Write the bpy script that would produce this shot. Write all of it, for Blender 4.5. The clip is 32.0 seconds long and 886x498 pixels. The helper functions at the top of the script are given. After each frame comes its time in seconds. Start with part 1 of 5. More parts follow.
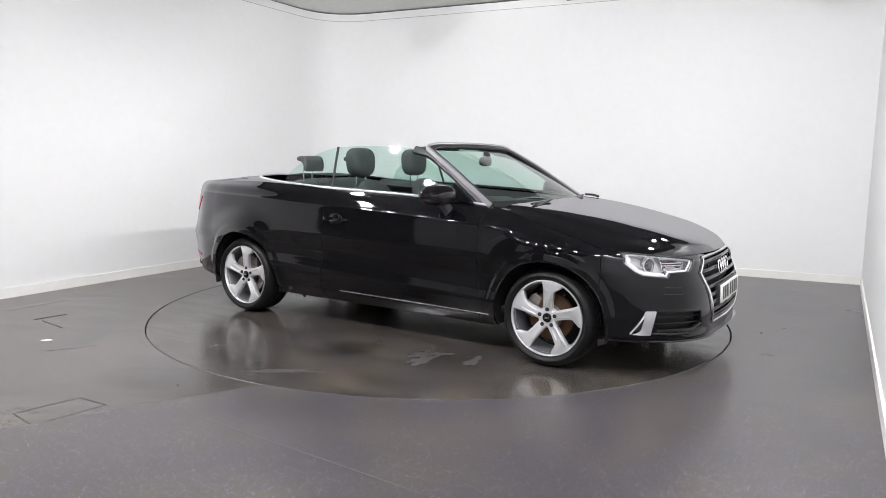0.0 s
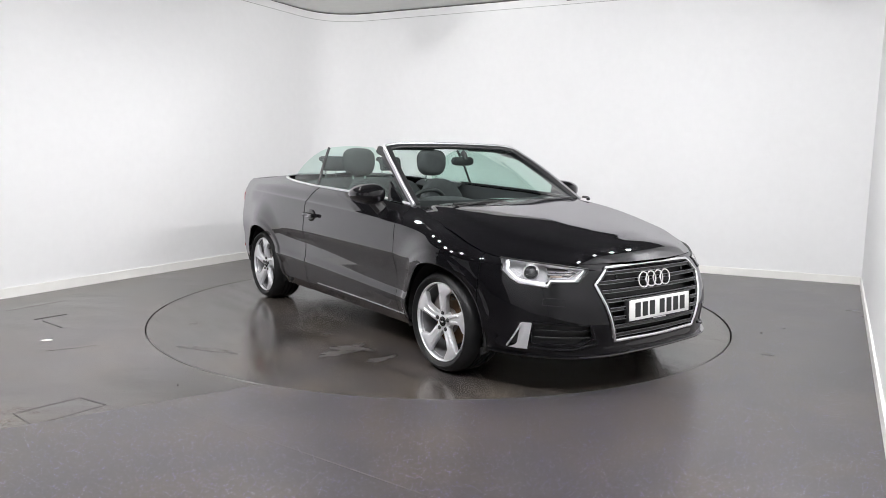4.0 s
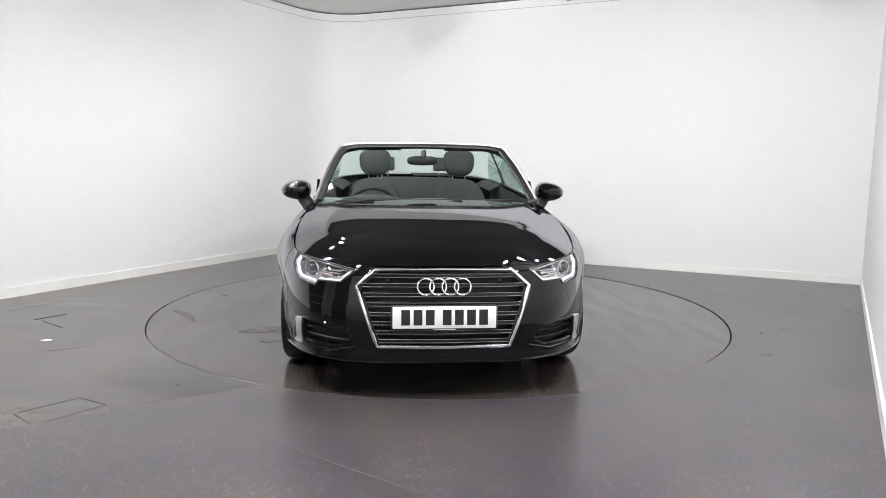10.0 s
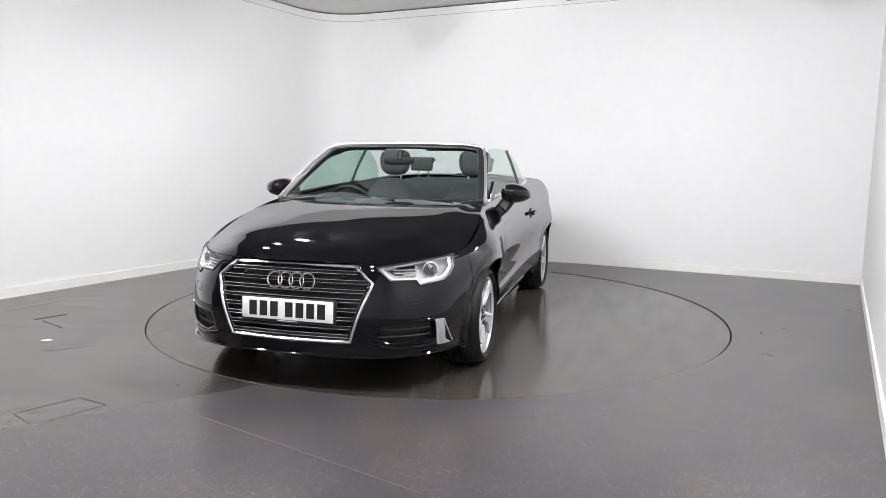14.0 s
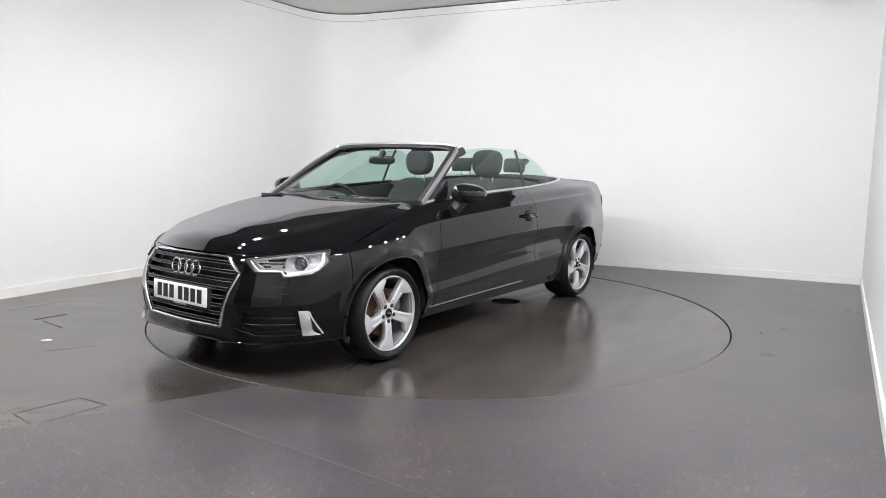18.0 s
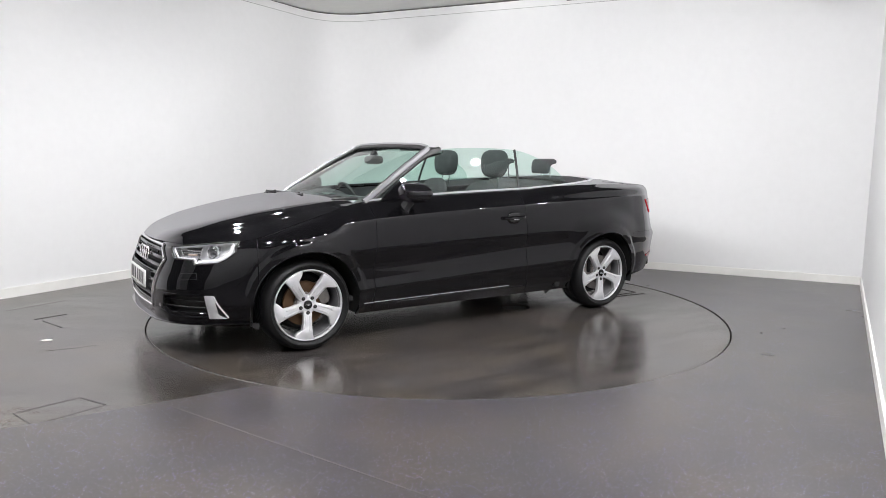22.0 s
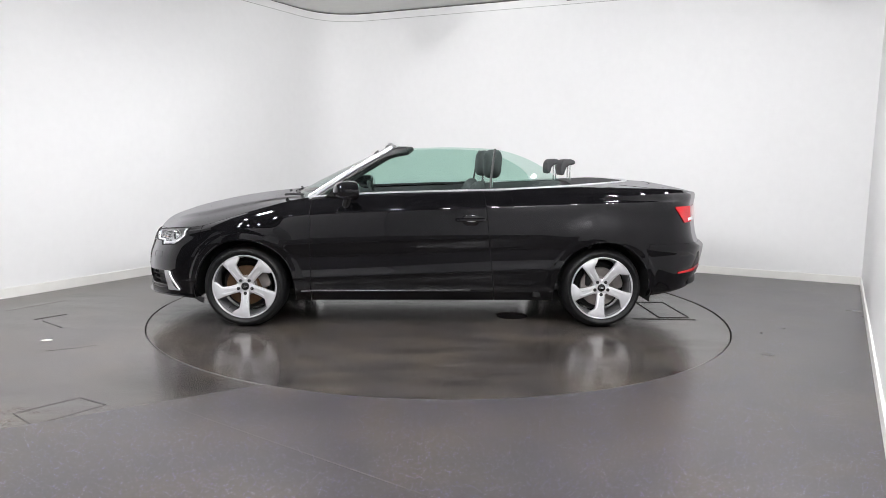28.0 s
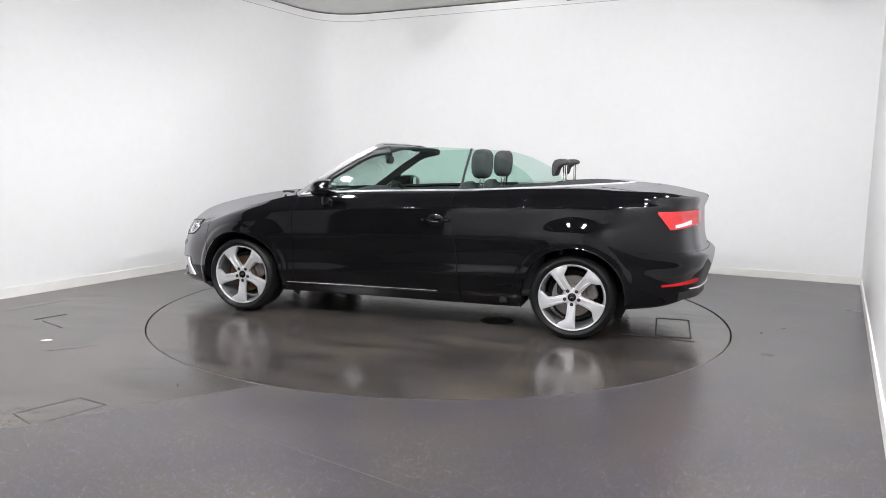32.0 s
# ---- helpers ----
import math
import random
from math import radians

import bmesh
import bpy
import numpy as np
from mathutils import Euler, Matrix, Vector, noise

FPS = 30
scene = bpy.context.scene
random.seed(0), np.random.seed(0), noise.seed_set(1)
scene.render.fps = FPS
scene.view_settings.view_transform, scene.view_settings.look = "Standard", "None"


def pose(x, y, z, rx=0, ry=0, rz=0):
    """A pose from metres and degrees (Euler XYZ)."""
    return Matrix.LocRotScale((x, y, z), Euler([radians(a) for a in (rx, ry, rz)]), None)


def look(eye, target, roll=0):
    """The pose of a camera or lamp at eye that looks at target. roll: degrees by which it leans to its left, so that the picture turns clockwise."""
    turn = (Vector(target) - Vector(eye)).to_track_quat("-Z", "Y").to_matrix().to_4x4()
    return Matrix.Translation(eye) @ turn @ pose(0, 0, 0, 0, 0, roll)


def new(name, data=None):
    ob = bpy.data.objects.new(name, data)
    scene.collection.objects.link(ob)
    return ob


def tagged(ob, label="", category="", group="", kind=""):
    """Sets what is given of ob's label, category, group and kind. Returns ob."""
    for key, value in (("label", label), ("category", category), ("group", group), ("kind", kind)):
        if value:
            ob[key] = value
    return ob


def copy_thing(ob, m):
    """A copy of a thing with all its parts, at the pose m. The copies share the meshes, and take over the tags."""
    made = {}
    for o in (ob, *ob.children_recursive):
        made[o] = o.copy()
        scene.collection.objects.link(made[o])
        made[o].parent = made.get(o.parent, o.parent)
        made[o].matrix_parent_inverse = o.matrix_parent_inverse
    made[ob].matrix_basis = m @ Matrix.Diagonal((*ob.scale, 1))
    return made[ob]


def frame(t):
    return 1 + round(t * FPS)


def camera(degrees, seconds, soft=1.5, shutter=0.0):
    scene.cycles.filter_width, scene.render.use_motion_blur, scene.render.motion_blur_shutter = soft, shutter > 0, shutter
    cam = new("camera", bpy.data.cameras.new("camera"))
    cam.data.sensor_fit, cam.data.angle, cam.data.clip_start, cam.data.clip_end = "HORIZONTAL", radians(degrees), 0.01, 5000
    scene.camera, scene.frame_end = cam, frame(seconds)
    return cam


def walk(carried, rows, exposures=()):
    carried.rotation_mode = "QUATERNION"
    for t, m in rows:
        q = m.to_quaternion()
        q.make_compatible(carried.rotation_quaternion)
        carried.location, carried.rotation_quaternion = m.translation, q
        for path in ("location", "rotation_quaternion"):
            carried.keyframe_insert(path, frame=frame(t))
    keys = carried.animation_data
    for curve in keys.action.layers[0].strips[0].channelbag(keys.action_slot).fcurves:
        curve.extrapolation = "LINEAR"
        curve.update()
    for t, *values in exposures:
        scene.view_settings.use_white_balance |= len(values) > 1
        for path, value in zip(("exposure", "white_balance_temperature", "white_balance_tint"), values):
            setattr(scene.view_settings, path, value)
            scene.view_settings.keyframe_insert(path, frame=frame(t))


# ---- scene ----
# World: z up, the turntable's axis at the origin, floor at z = 0.

# camera: it stands still on a tripod near the corner of the studio
cam = camera(64.58, 32.0, soft=0.8)
EYE = (0.0, -5.711, 1.233)
AIM = (0.0264, -0.0589, 0.4956)
POSE = look(EYE, AIM, 0.711)
walk(cam, [(0.0, POSE), (32.0, POSE)])

# light: a closed studio, lit by ceiling panels only
world = bpy.data.worlds.new("studio")
scene.world = world
world.use_nodes = True
world.node_tree.nodes["Background"].inputs["Color"].default_value = (0.6, 0.62, 0.65, 1)
world.node_tree.nodes["Background"].inputs["Strength"].default_value = 0.05
scene.view_settings.exposure = 0.0
PANEL_STRENGTH = 790.0


def turn_at(t):
    """The turntable's angle in degrees at t seconds: it turns clockwise at almost constant speed."""
    return -32.88 - 5.1829 * t - 0.0048 * t * t + 0.0001775 * t ** 3


# ---------------------------------------------------------------- helpers
def link(nt, a, b):
    nt.links.new(a, b)


def mat_base(name):
    m = bpy.data.materials.new(name)
    m.use_nodes = True
    nt = m.node_tree
    return m, nt, nt.nodes["Principled BSDF"]


def set_in(node, **kw):
    for k, v in kw.items():
        node.inputs[k.replace("_", " ")].default_value = v


def simple(name, colour, rough=0.5, metal=0.0, coat=0.0, vary=0.12, scale=30.0, bump=0.0, spec=0.5):
    """A procedural material: colour and roughness vary at two scales, with fine relief."""
    m, nt, p = mat_base(name)
    co = nt.nodes.new("ShaderNodeTexCoord")
    n1 = nt.nodes.new("ShaderNodeTexNoise")
    n1.inputs["Scale"].default_value = scale
    n1.inputs["Detail"].default_value = 4
    n2 = nt.nodes.new("ShaderNodeTexNoise")
    n2.inputs["Scale"].default_value = scale * 0.09
    n2.inputs["Detail"].default_value = 3
    link(nt, co.outputs["Object"], n1.inputs["Vector"])
    link(nt, co.outputs["Object"], n2.inputs["Vector"])
    add = nt.nodes.new("ShaderNodeMath")
    add.operation = "ADD"
    link(nt, n1.outputs["Fac"], add.inputs[0])
    link(nt, n2.outputs["Fac"], add.inputs[1])
    ramp = nt.nodes.new("ShaderNodeMapRange")
    ramp.inputs["From Min"].default_value = 0.6
    ramp.inputs["From Max"].default_value = 1.4
    ramp.inputs["To Min"].default_value = 1 - vary
    ramp.inputs["To Max"].default_value = 1 + vary
    link(nt, add.outputs[0], ramp.inputs["Value"])
    mul = nt.nodes.new("ShaderNodeVectorMath")
    mul.operation = "SCALE"
    mul.inputs[0].default_value = colour
    link(nt, ramp.outputs[0], mul.inputs["Scale"])
    link(nt, mul.outputs[0], p.inputs["Base Color"])
    rr = nt.nodes.new("ShaderNodeMapRange")
    rr.inputs["From Min"].default_value = 0.3
    rr.inputs["From Max"].default_value = 0.7
    rr.inputs["To Min"].default_value = max(0.0, rough * (1 - vary))
    rr.inputs["To Max"].default_value = min(1.0, rough * (1 + vary))
    link(nt, n2.outputs["Fac"], rr.inputs["Value"])
    link(nt, rr.outputs[0], p.inputs["Roughness"])
    p.inputs["Metallic"].default_value = metal
    p.inputs["Specular IOR Level"].default_value = spec
    if coat:
        p.inputs["Coat Weight"].default_value = coat
        p.inputs["Coat Roughness"].default_value = 0.02
    if bump:
        b = nt.nodes.new("ShaderNodeBump")
        b.inputs["Strength"].default_value = bump
        b.inputs["Distance"].default_value = 0.002
        link(nt, n1.outputs["Fac"], b.inputs["Height"])
        link(nt, b.outputs[0], p.inputs["Normal"])
    return m


def glass_mat(name, tint, gloss=0.02):
    """A thin tinted pane: light passes straight through, the surface mirrors by Fresnel."""
    m = bpy.data.materials.new(name)
    m.use_nodes = True
    nt = m.node_tree
    nt.nodes.clear()
    out = nt.nodes.new("ShaderNodeOutputMaterial")
    mix = nt.nodes.new("ShaderNodeMixShader")
    tr = nt.nodes.new("ShaderNodeBsdfTransparent")
    tr.inputs["Color"].default_value = (*tint, 1)
    gl = nt.nodes.new("ShaderNodeBsdfGlossy")
    gl.inputs["Roughness"].default_value = gloss
    lw = nt.nodes.new("ShaderNodeLayerWeight")
    lw.inputs["Blend"].default_value = 0.5
    pw = nt.nodes.new("ShaderNodeMath")
    pw.operation = "POWER"
    pw.inputs[1].default_value = 5.0
    link(nt, lw.outputs["Facing"], pw.inputs[0])
    fr = nt.nodes.new("ShaderNodeMath")
    fr.operation = "MULTIPLY_ADD"
    fr.inputs[1].default_value = 0.92
    fr.inputs[2].default_value = 0.06
    link(nt, pw.outputs[0], fr.inputs[0])
    link(nt, fr.outputs[0], mix.inputs[0])
    link(nt, tr.outputs[0], mix.inputs[1])
    link(nt, gl.outputs[0], mix.inputs[2])
    link(nt, mix.outputs[0], out.inputs["Surface"])
    return m


def glow(name, colour, strength):
    m, nt, p = mat_base(name)
    set_in(p, Base_Color=(*colour, 1), Emission_Color=(*colour, 1), Emission_Strength=strength, Roughness=0.4)
    return m


def floor_mat(name, shade, gloss, flecks=0.0, mottle=0.25, mopped=0.25, damp=()):
    """Grey-brown safety vinyl: cloudy mottling, mopped streaks, damp patches, and quartz flecks where flecks > 0."""
    m, nt, p = mat_base(name)
    co = nt.nodes.new("ShaderNodeTexCoord")

    def noise(scale, detail, rough, stretch=(1, 1, 1), distort=0.0):
        mp = nt.nodes.new("ShaderNodeMapping")
        mp.inputs["Scale"].default_value = stretch
        mp.inputs["Rotation"].default_value = (0, 0, 0.5)
        link(nt, co.outputs["Object"], mp.inputs["Vector"])
        n = nt.nodes.new("ShaderNodeTexNoise")
        set_in(n, Scale=scale, Detail=detail, Roughness=rough, Distortion=distort)
        link(nt, mp.outputs[0], n.inputs["Vector"])
        return n.outputs["Fac"]

    def ranged(v, a, b, c, d):
        r = nt.nodes.new("ShaderNodeMapRange")
        set_in(r, From_Min=a, From_Max=b, To_Min=c, To_Max=d)
        link(nt, v, r.inputs["Value"])
        return r.outputs[0]

    def times(a, b):
        x = nt.nodes.new("ShaderNodeMath")
        x.operation = "MULTIPLY"
        link(nt, a, x.inputs[0])
        link(nt, b, x.inputs[1])
        return x.outputs[0]
    cloud = noise(0.9, 4.0, 0.55)
    blotch = noise(2.6, 2.0, 0.5, distort=0.3)
    streak = noise(1.6, 3.0, 0.5, (1.0, 4.5, 1.0), 0.4)
    fine = noise(70.0, 3.0, 0.7)
    tone = times(ranged(cloud, 0.3, 0.7, 1 - mottle * 0.6, 1 + mottle * 0.6), ranged(blotch, 0.3, 0.7, 1 - mottle, 1 + mottle))
    tone = times(tone, ranged(streak, 0.46, 0.74, 1.0, 1 - mopped))
    tone = times(tone, ranged(fine, 0.3, 0.7, 0.76, 1.24))
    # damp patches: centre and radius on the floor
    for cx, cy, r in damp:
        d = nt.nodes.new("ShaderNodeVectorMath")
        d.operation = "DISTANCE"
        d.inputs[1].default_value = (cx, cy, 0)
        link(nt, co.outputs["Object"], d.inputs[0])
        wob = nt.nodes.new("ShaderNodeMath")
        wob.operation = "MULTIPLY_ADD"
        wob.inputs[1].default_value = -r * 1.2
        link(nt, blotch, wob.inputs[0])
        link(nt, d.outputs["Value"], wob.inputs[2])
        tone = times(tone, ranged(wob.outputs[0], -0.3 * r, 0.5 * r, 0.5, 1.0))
    hue = nt.nodes.new("ShaderNodeMix")
    hue.data_type = "RGBA"
    hue.inputs["A"].default_value = (*shade, 1)
    hue.inputs["B"].default_value = (shade[0] * 1.05, shade[1] * 0.99, shade[2] * 0.84, 1)
    link(nt, ranged(blotch, 0.40, 0.66, 0.0, 1.0), hue.inputs["Factor"])
    base = nt.nodes.new("ShaderNodeVectorMath")
    base.operation = "SCALE"
    link(nt, hue.outputs["Result"], base.inputs[0])
    link(nt, tone, base.inputs["Scale"])
    colour = base.outputs[0]
    if flecks:
        vor = nt.nodes.new("ShaderNodeTexVoronoi")
        vor.inputs["Scale"].default_value = 118.0
        link(nt, co.outputs["Object"], vor.inputs["Vector"])
        sep = nt.nodes.new("ShaderNodeSeparateColor")
        link(nt, vor.outputs["Color"], sep.inputs[0])
        lt = nt.nodes.new("ShaderNodeMath")
        lt.operation = "LESS_THAN"
        link(nt, vor.outputs["Distance"], lt.inputs[0])
        link(nt, times(ranged(sep.outputs[0], 1.0 - flecks, 1.0, 0.0, 0.35), ranged(blotch, 0.3, 0.6, 0.85, 1.0)), lt.inputs[1])
        fcol = nt.nodes.new("ShaderNodeValToRGB")
        for k, (at, c) in enumerate(((0.0, (0.42, 0.42, 0.52)), (0.42, (0.32, 0.31, 0.56)), (0.78, (0.14, 0.12, 0.50)), (1.0, (0.38, 0.20, 0.30)))):
            e = fcol.color_ramp.elements[k] if k < 2 else fcol.color_ramp.elements.new(at)
            e.position = at
            e.color = (*c, 1)
        link(nt, sep.outputs[1], fcol.inputs["Fac"])
        fl = nt.nodes.new("ShaderNodeMix")
        fl.data_type = "RGBA"
        link(nt, lt.outputs[0], fl.inputs["Factor"])
        link(nt, colour, fl.inputs["A"])
        link(nt, fcol.outputs["Color"], fl.inputs["B"])
        colour = fl.outputs["Result"]
    link(nt, colour, p.inputs["Base Color"])
    link(nt, times(ranged(streak, 0.35, 0.70, gloss * (1 + 0.4 * mopped), gloss * (1 - 0.5 * mopped)), ranged(cloud, 0.3, 0.7, 0.94, 1.06)), p.inputs["Roughness"])
    p.inputs["Specular IOR Level"].default_value = 0.60
    return m


M_WALL = simple("white_wall_paint", (0.80, 0.80, 0.80), 0.65, vary=0.02, scale=14, bump=0.05)
M_TRIM = simple("white_gloss_trim", (0.83, 0.82, 0.79), 0.4, vary=0.05, scale=9)
M_CEIL = simple("ceiling_paint", (0.78, 0.78, 0.76), 0.8, vary=0.03, scale=10)
M_DARK = simple("dark_hall_paint", (0.035, 0.035, 0.037), 0.8, vary=0.1, scale=6)
M_FLOOR = floor_mat("floor_vinyl", (0.080, 0.072, 0.072), 0.24, 0.0, 0.14, 0.22, ((-1.50, -2.00, 0.42), (-1.15, -2.22, 0.30)))
M_FRONT = floor_mat("speckled_floor_vinyl", (0.054, 0.049, 0.0495), 0.29, 0.62, 0.14, 0.06)
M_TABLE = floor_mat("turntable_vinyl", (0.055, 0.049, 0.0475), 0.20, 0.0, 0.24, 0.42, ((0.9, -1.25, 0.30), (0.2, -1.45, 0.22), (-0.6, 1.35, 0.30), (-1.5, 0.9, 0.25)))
M_LINE = simple("grey_shadow_line", (0.42, 0.42, 0.41), 0.7)
M_GAP = simple("black_gap", (0.012, 0.012, 0.012), 0.8)
M_SEAM = simple("dark_seam", (0.036, 0.033, 0.031), 0.7)
M_RIM = simple("worn_metal_rim", (0.20, 0.195, 0.19), 0.5, vary=0.5, scale=3)
M_JOINT = simple("dull_floor_joint", (0.055, 0.051, 0.050), 0.5)
M_STAIN = simple("dried_stain", (0.058, 0.052, 0.050), 0.31, vary=0.15, scale=20)
M_PANEL = glow("lamp_face", (0.99, 0.985, 1.0), PANEL_STRENGTH)
M_BLACKC = simple("black_ceiling_paint", (0.06, 0.06, 0.062), 0.85, vary=0.1, scale=6)
M_DAMP = floor_mat("damp_vinyl", (0.062, 0.055, 0.052), 0.20, 0.0, 0.2)
M_SCUFF = simple("pale_scuff", (0.115, 0.105, 0.10), 0.5, vary=0.3, scale=30)


def paint_mat():
    """Black solid paint under polished lacquer: the gloss grows with the angle of view."""
    m = bpy.data.materials.new("black_car_paint")
    m.use_nodes = True
    nt = m.node_tree
    nt.nodes.clear()
    out = nt.nodes.new("ShaderNodeOutputMaterial")
    co = nt.nodes.new("ShaderNodeTexCoord")
    n = nt.nodes.new("ShaderNodeTexNoise")
    set_in(n, Scale=3.0, Detail=5.0)
    link(nt, co.outputs["Object"], n.inputs["Vector"])
    ramp = nt.nodes.new("ShaderNodeValToRGB")
    ramp.color_ramp.elements[0].color = (0.0026, 0.0025, 0.0030, 1)
    ramp.color_ramp.elements[1].color = (0.0042, 0.0041, 0.0048, 1)
    link(nt, n.outputs["Fac"], ramp.inputs["Fac"])
    di = nt.nodes.new("ShaderNodeBsdfDiffuse")
    link(nt, ramp.outputs["Color"], di.inputs["Color"])
    gl = nt.nodes.new("ShaderNodeBsdfGlossy")
    gl.inputs["Roughness"].default_value = 0.035
    gl.inputs["Color"].default_value = (0.98, 0.97, 1.0, 1)
    lw = nt.nodes.new("ShaderNodeLayerWeight")
    lw.inputs["Blend"].default_value = 0.5
    pw = nt.nodes.new("ShaderNodeMath")
    pw.operation = "POWER"
    pw.inputs[1].default_value = 3.2
    link(nt, lw.outputs["Facing"], pw.inputs[0])
    fr = nt.nodes.new("ShaderNodeMath")
    fr.operation = "MULTIPLY_ADD"
    fr.inputs[1].default_value = 1.3
    fr.inputs[2].default_value = 0.028
    link(nt, pw.outputs[0], fr.inputs[0])
    top = nt.nodes.new("ShaderNodeMath")
    top.operation = "MINIMUM"
    top.inputs[1].default_value = 0.5
    link(nt, fr.outputs[0], top.inputs[0])
    mix = nt.nodes.new("ShaderNodeMixShader")
    link(nt, top.outputs[0], mix.inputs[0])
    link(nt, di.outputs[0], mix.inputs[1])
    link(nt, gl.outputs[0], mix.inputs[2])
    link(nt, mix.outputs[0], out.inputs["Surface"])
    return m


M_PAINT = paint_mat()
M_BLACK = simple("black_plastic", (0.012, 0.012, 0.013), 0.45, vary=0.1, scale=60)
M_GLOSSB = simple("gloss_black_plastic", (0.006, 0.006, 0.007), 0.08, vary=0.05)
M_WELL = simple("dark_underbody", (0.008, 0.008, 0.008), 0.9, vary=0.2)
M_RUBBER = simple("tyre_rubber", (0.009, 0.009, 0.0095), 0.42, vary=0.25, scale=40, bump=0.2, spec=0.20)
M_CHROME = simple("bright_chrome", (0.88, 0.88, 0.89), 0.16, 1.0, vary=0.03)
M_SATIN = simple("satin_silver_trim", (0.74, 0.74, 0.76), 0.34, 0.75, vary=0.04)
M_FRAME = simple("satin_frame_aluminium", (0.46, 0.46, 0.48), 0.38, 0.88, vary=0.04)
M_WHEEL = simple("silver_wheel_paint", (0.72, 0.72, 0.74), 0.34, 0.66, coat=0.3, vary=0.05)
M_WHEELD = simple("wheel_barrel_silver", (0.27, 0.27, 0.28), 0.38, 0.65, vary=0.15)
M_RUST = simple("rusty_brake_iron", (0.085, 0.046, 0.022), 0.55, 0.5, vary=0.35, scale=25)
M_IRON = simple("grey_cast_iron", (0.22, 0.20, 0.19), 0.5, 0.6, vary=0.3, scale=25)
M_CLOTH = simple("black_seat_cloth", (0.046, 0.046, 0.049), 0.85, vary=0.25, scale=300, bump=0.3)
M_TONN = simple("black_roof_fabric", (0.022, 0.022, 0.024), 0.8, vary=0.2, scale=400, bump=0.3)
M_DASH = simple("soft_black_dash", (0.042, 0.042, 0.045), 0.6, vary=0.15, scale=120, bump=0.15)
M_GLASS = glass_mat("green_tinted_side_glass", (0.70, 0.86, 0.80))
M_SCREEN = glass_mat("windscreen_glass", (0.76, 0.88, 0.84), 0.03)
M_LENS = glass_mat("clear_lamp_lens", (0.93, 0.93, 0.94))
M_REDLENS = simple("red_lamp_lens", (0.55, 0.012, 0.018), 0.08, coat=1.0, vary=0.06)
M_CLEARL = simple("frosted_lamp_window", (0.75, 0.72, 0.72), 0.15, coat=1.0, vary=0.05)
M_REFL = simple("silver_reflector", (0.80, 0.80, 0.82), 0.18, 0.9, vary=0.06)
M_AMBER = simple("amber_bulb", (0.46, 0.36, 0.29), 0.3, vary=0.1)
M_DRL = simple("white_light_guide", (0.84, 0.84, 0.86), 0.22, vary=0.03)
M_PLATE = simple("white_plate", (0.80, 0.80, 0.78), 0.35, vary=0.03)
M_INK = simple("black_print", (0.012, 0.012, 0.013), 0.4)
M_MIRROR = simple("mirror_silver", (0.9, 0.9, 0.9), 0.01, 1.0, vary=0.0)


# ---------------------------------------------------------------- mesh helpers
def part(name, bm, material, parent, label="", at=None, smooth=True):
    """Links a bmesh as one mesh object under a thing or a part."""
    me = bpy.data.meshes.new(name)
    bmesh.ops.recalc_face_normals(bm, faces=bm.faces)
    bm.to_mesh(me)
    bm.free()
    if smooth:
        me.shade_smooth()
        me.set_sharp_from_angle(angle=radians(38))
    me.materials.append(material)
    ob = new(name, me)
    ob.parent = parent
    if at is not None:
        ob.matrix_basis = at
    if label:
        tagged(ob, label)
    return ob


def grid_bm(P, bm=None, close_u=False, close_v=False):
    """Quads over an array of points (n, m, 3); doubles are merged."""
    bm = bm or bmesh.new()
    n, m = P.shape[:2]
    V = [[bm.verts.new(P[i, j]) for j in range(m)] for i in range(n)]
    for i in range(n if close_u else n - 1):
        for j in range(m if close_v else m - 1):
            a, b, c, d = V[i][j], V[(i + 1) % n][j], V[(i + 1) % n][(j + 1) % m], V[i][(j + 1) % m]
            bm.faces.new((a, b, c, d))
    return bm


def tidy(bm, dist=2e-5):
    bmesh.ops.remove_doubles(bm, verts=bm.verts, dist=dist)
    return bm


def box_bm(x0, x1, y0, y1, z0, z1, bevel=0.0, seg=2, bm=None):
    b = bmesh.new()
    bmesh.ops.create_cube(b, size=1.0)
    for v in b.verts:
        v.co = Vector(((x0 + x1) / 2 + v.co.x * (x1 - x0), (y0 + y1) / 2 + v.co.y * (y1 - y0), (z0 + z1) / 2 + v.co.z * (z1 - z0)))
    if bevel:
        bmesh.ops.bevel(b, geom=b.edges[:], offset=bevel, segments=seg, affect="EDGES", profile=0.5)
    if bm is None:
        return b
    me = bpy.data.meshes.new("tmp")
    b.to_mesh(me)
    b.free()
    bm.from_mesh(me)
    bpy.data.meshes.remove(me)
    return bm


def prism_bm(pts, height, bevel=0.0, seg=2):
    """A polygon in the xy plane, raised along z from 0 to height."""
    bm = bmesh.new()
    f = bm.faces.new([bm.verts.new((x, y, 0)) for x, y in pts])
    r = bmesh.ops.extrude_face_region(bm, geom=[f])
    bmesh.ops.translate(bm, verts=[v for v in r["geom"] if isinstance(v, bmesh.types.BMVert)], vec=(0, 0, height))
    if bevel:
        bmesh.ops.bevel(bm, geom=[e for e in bm.edges], offset=bevel, segments=seg, affect="EDGES", profile=0.5)
    return bm


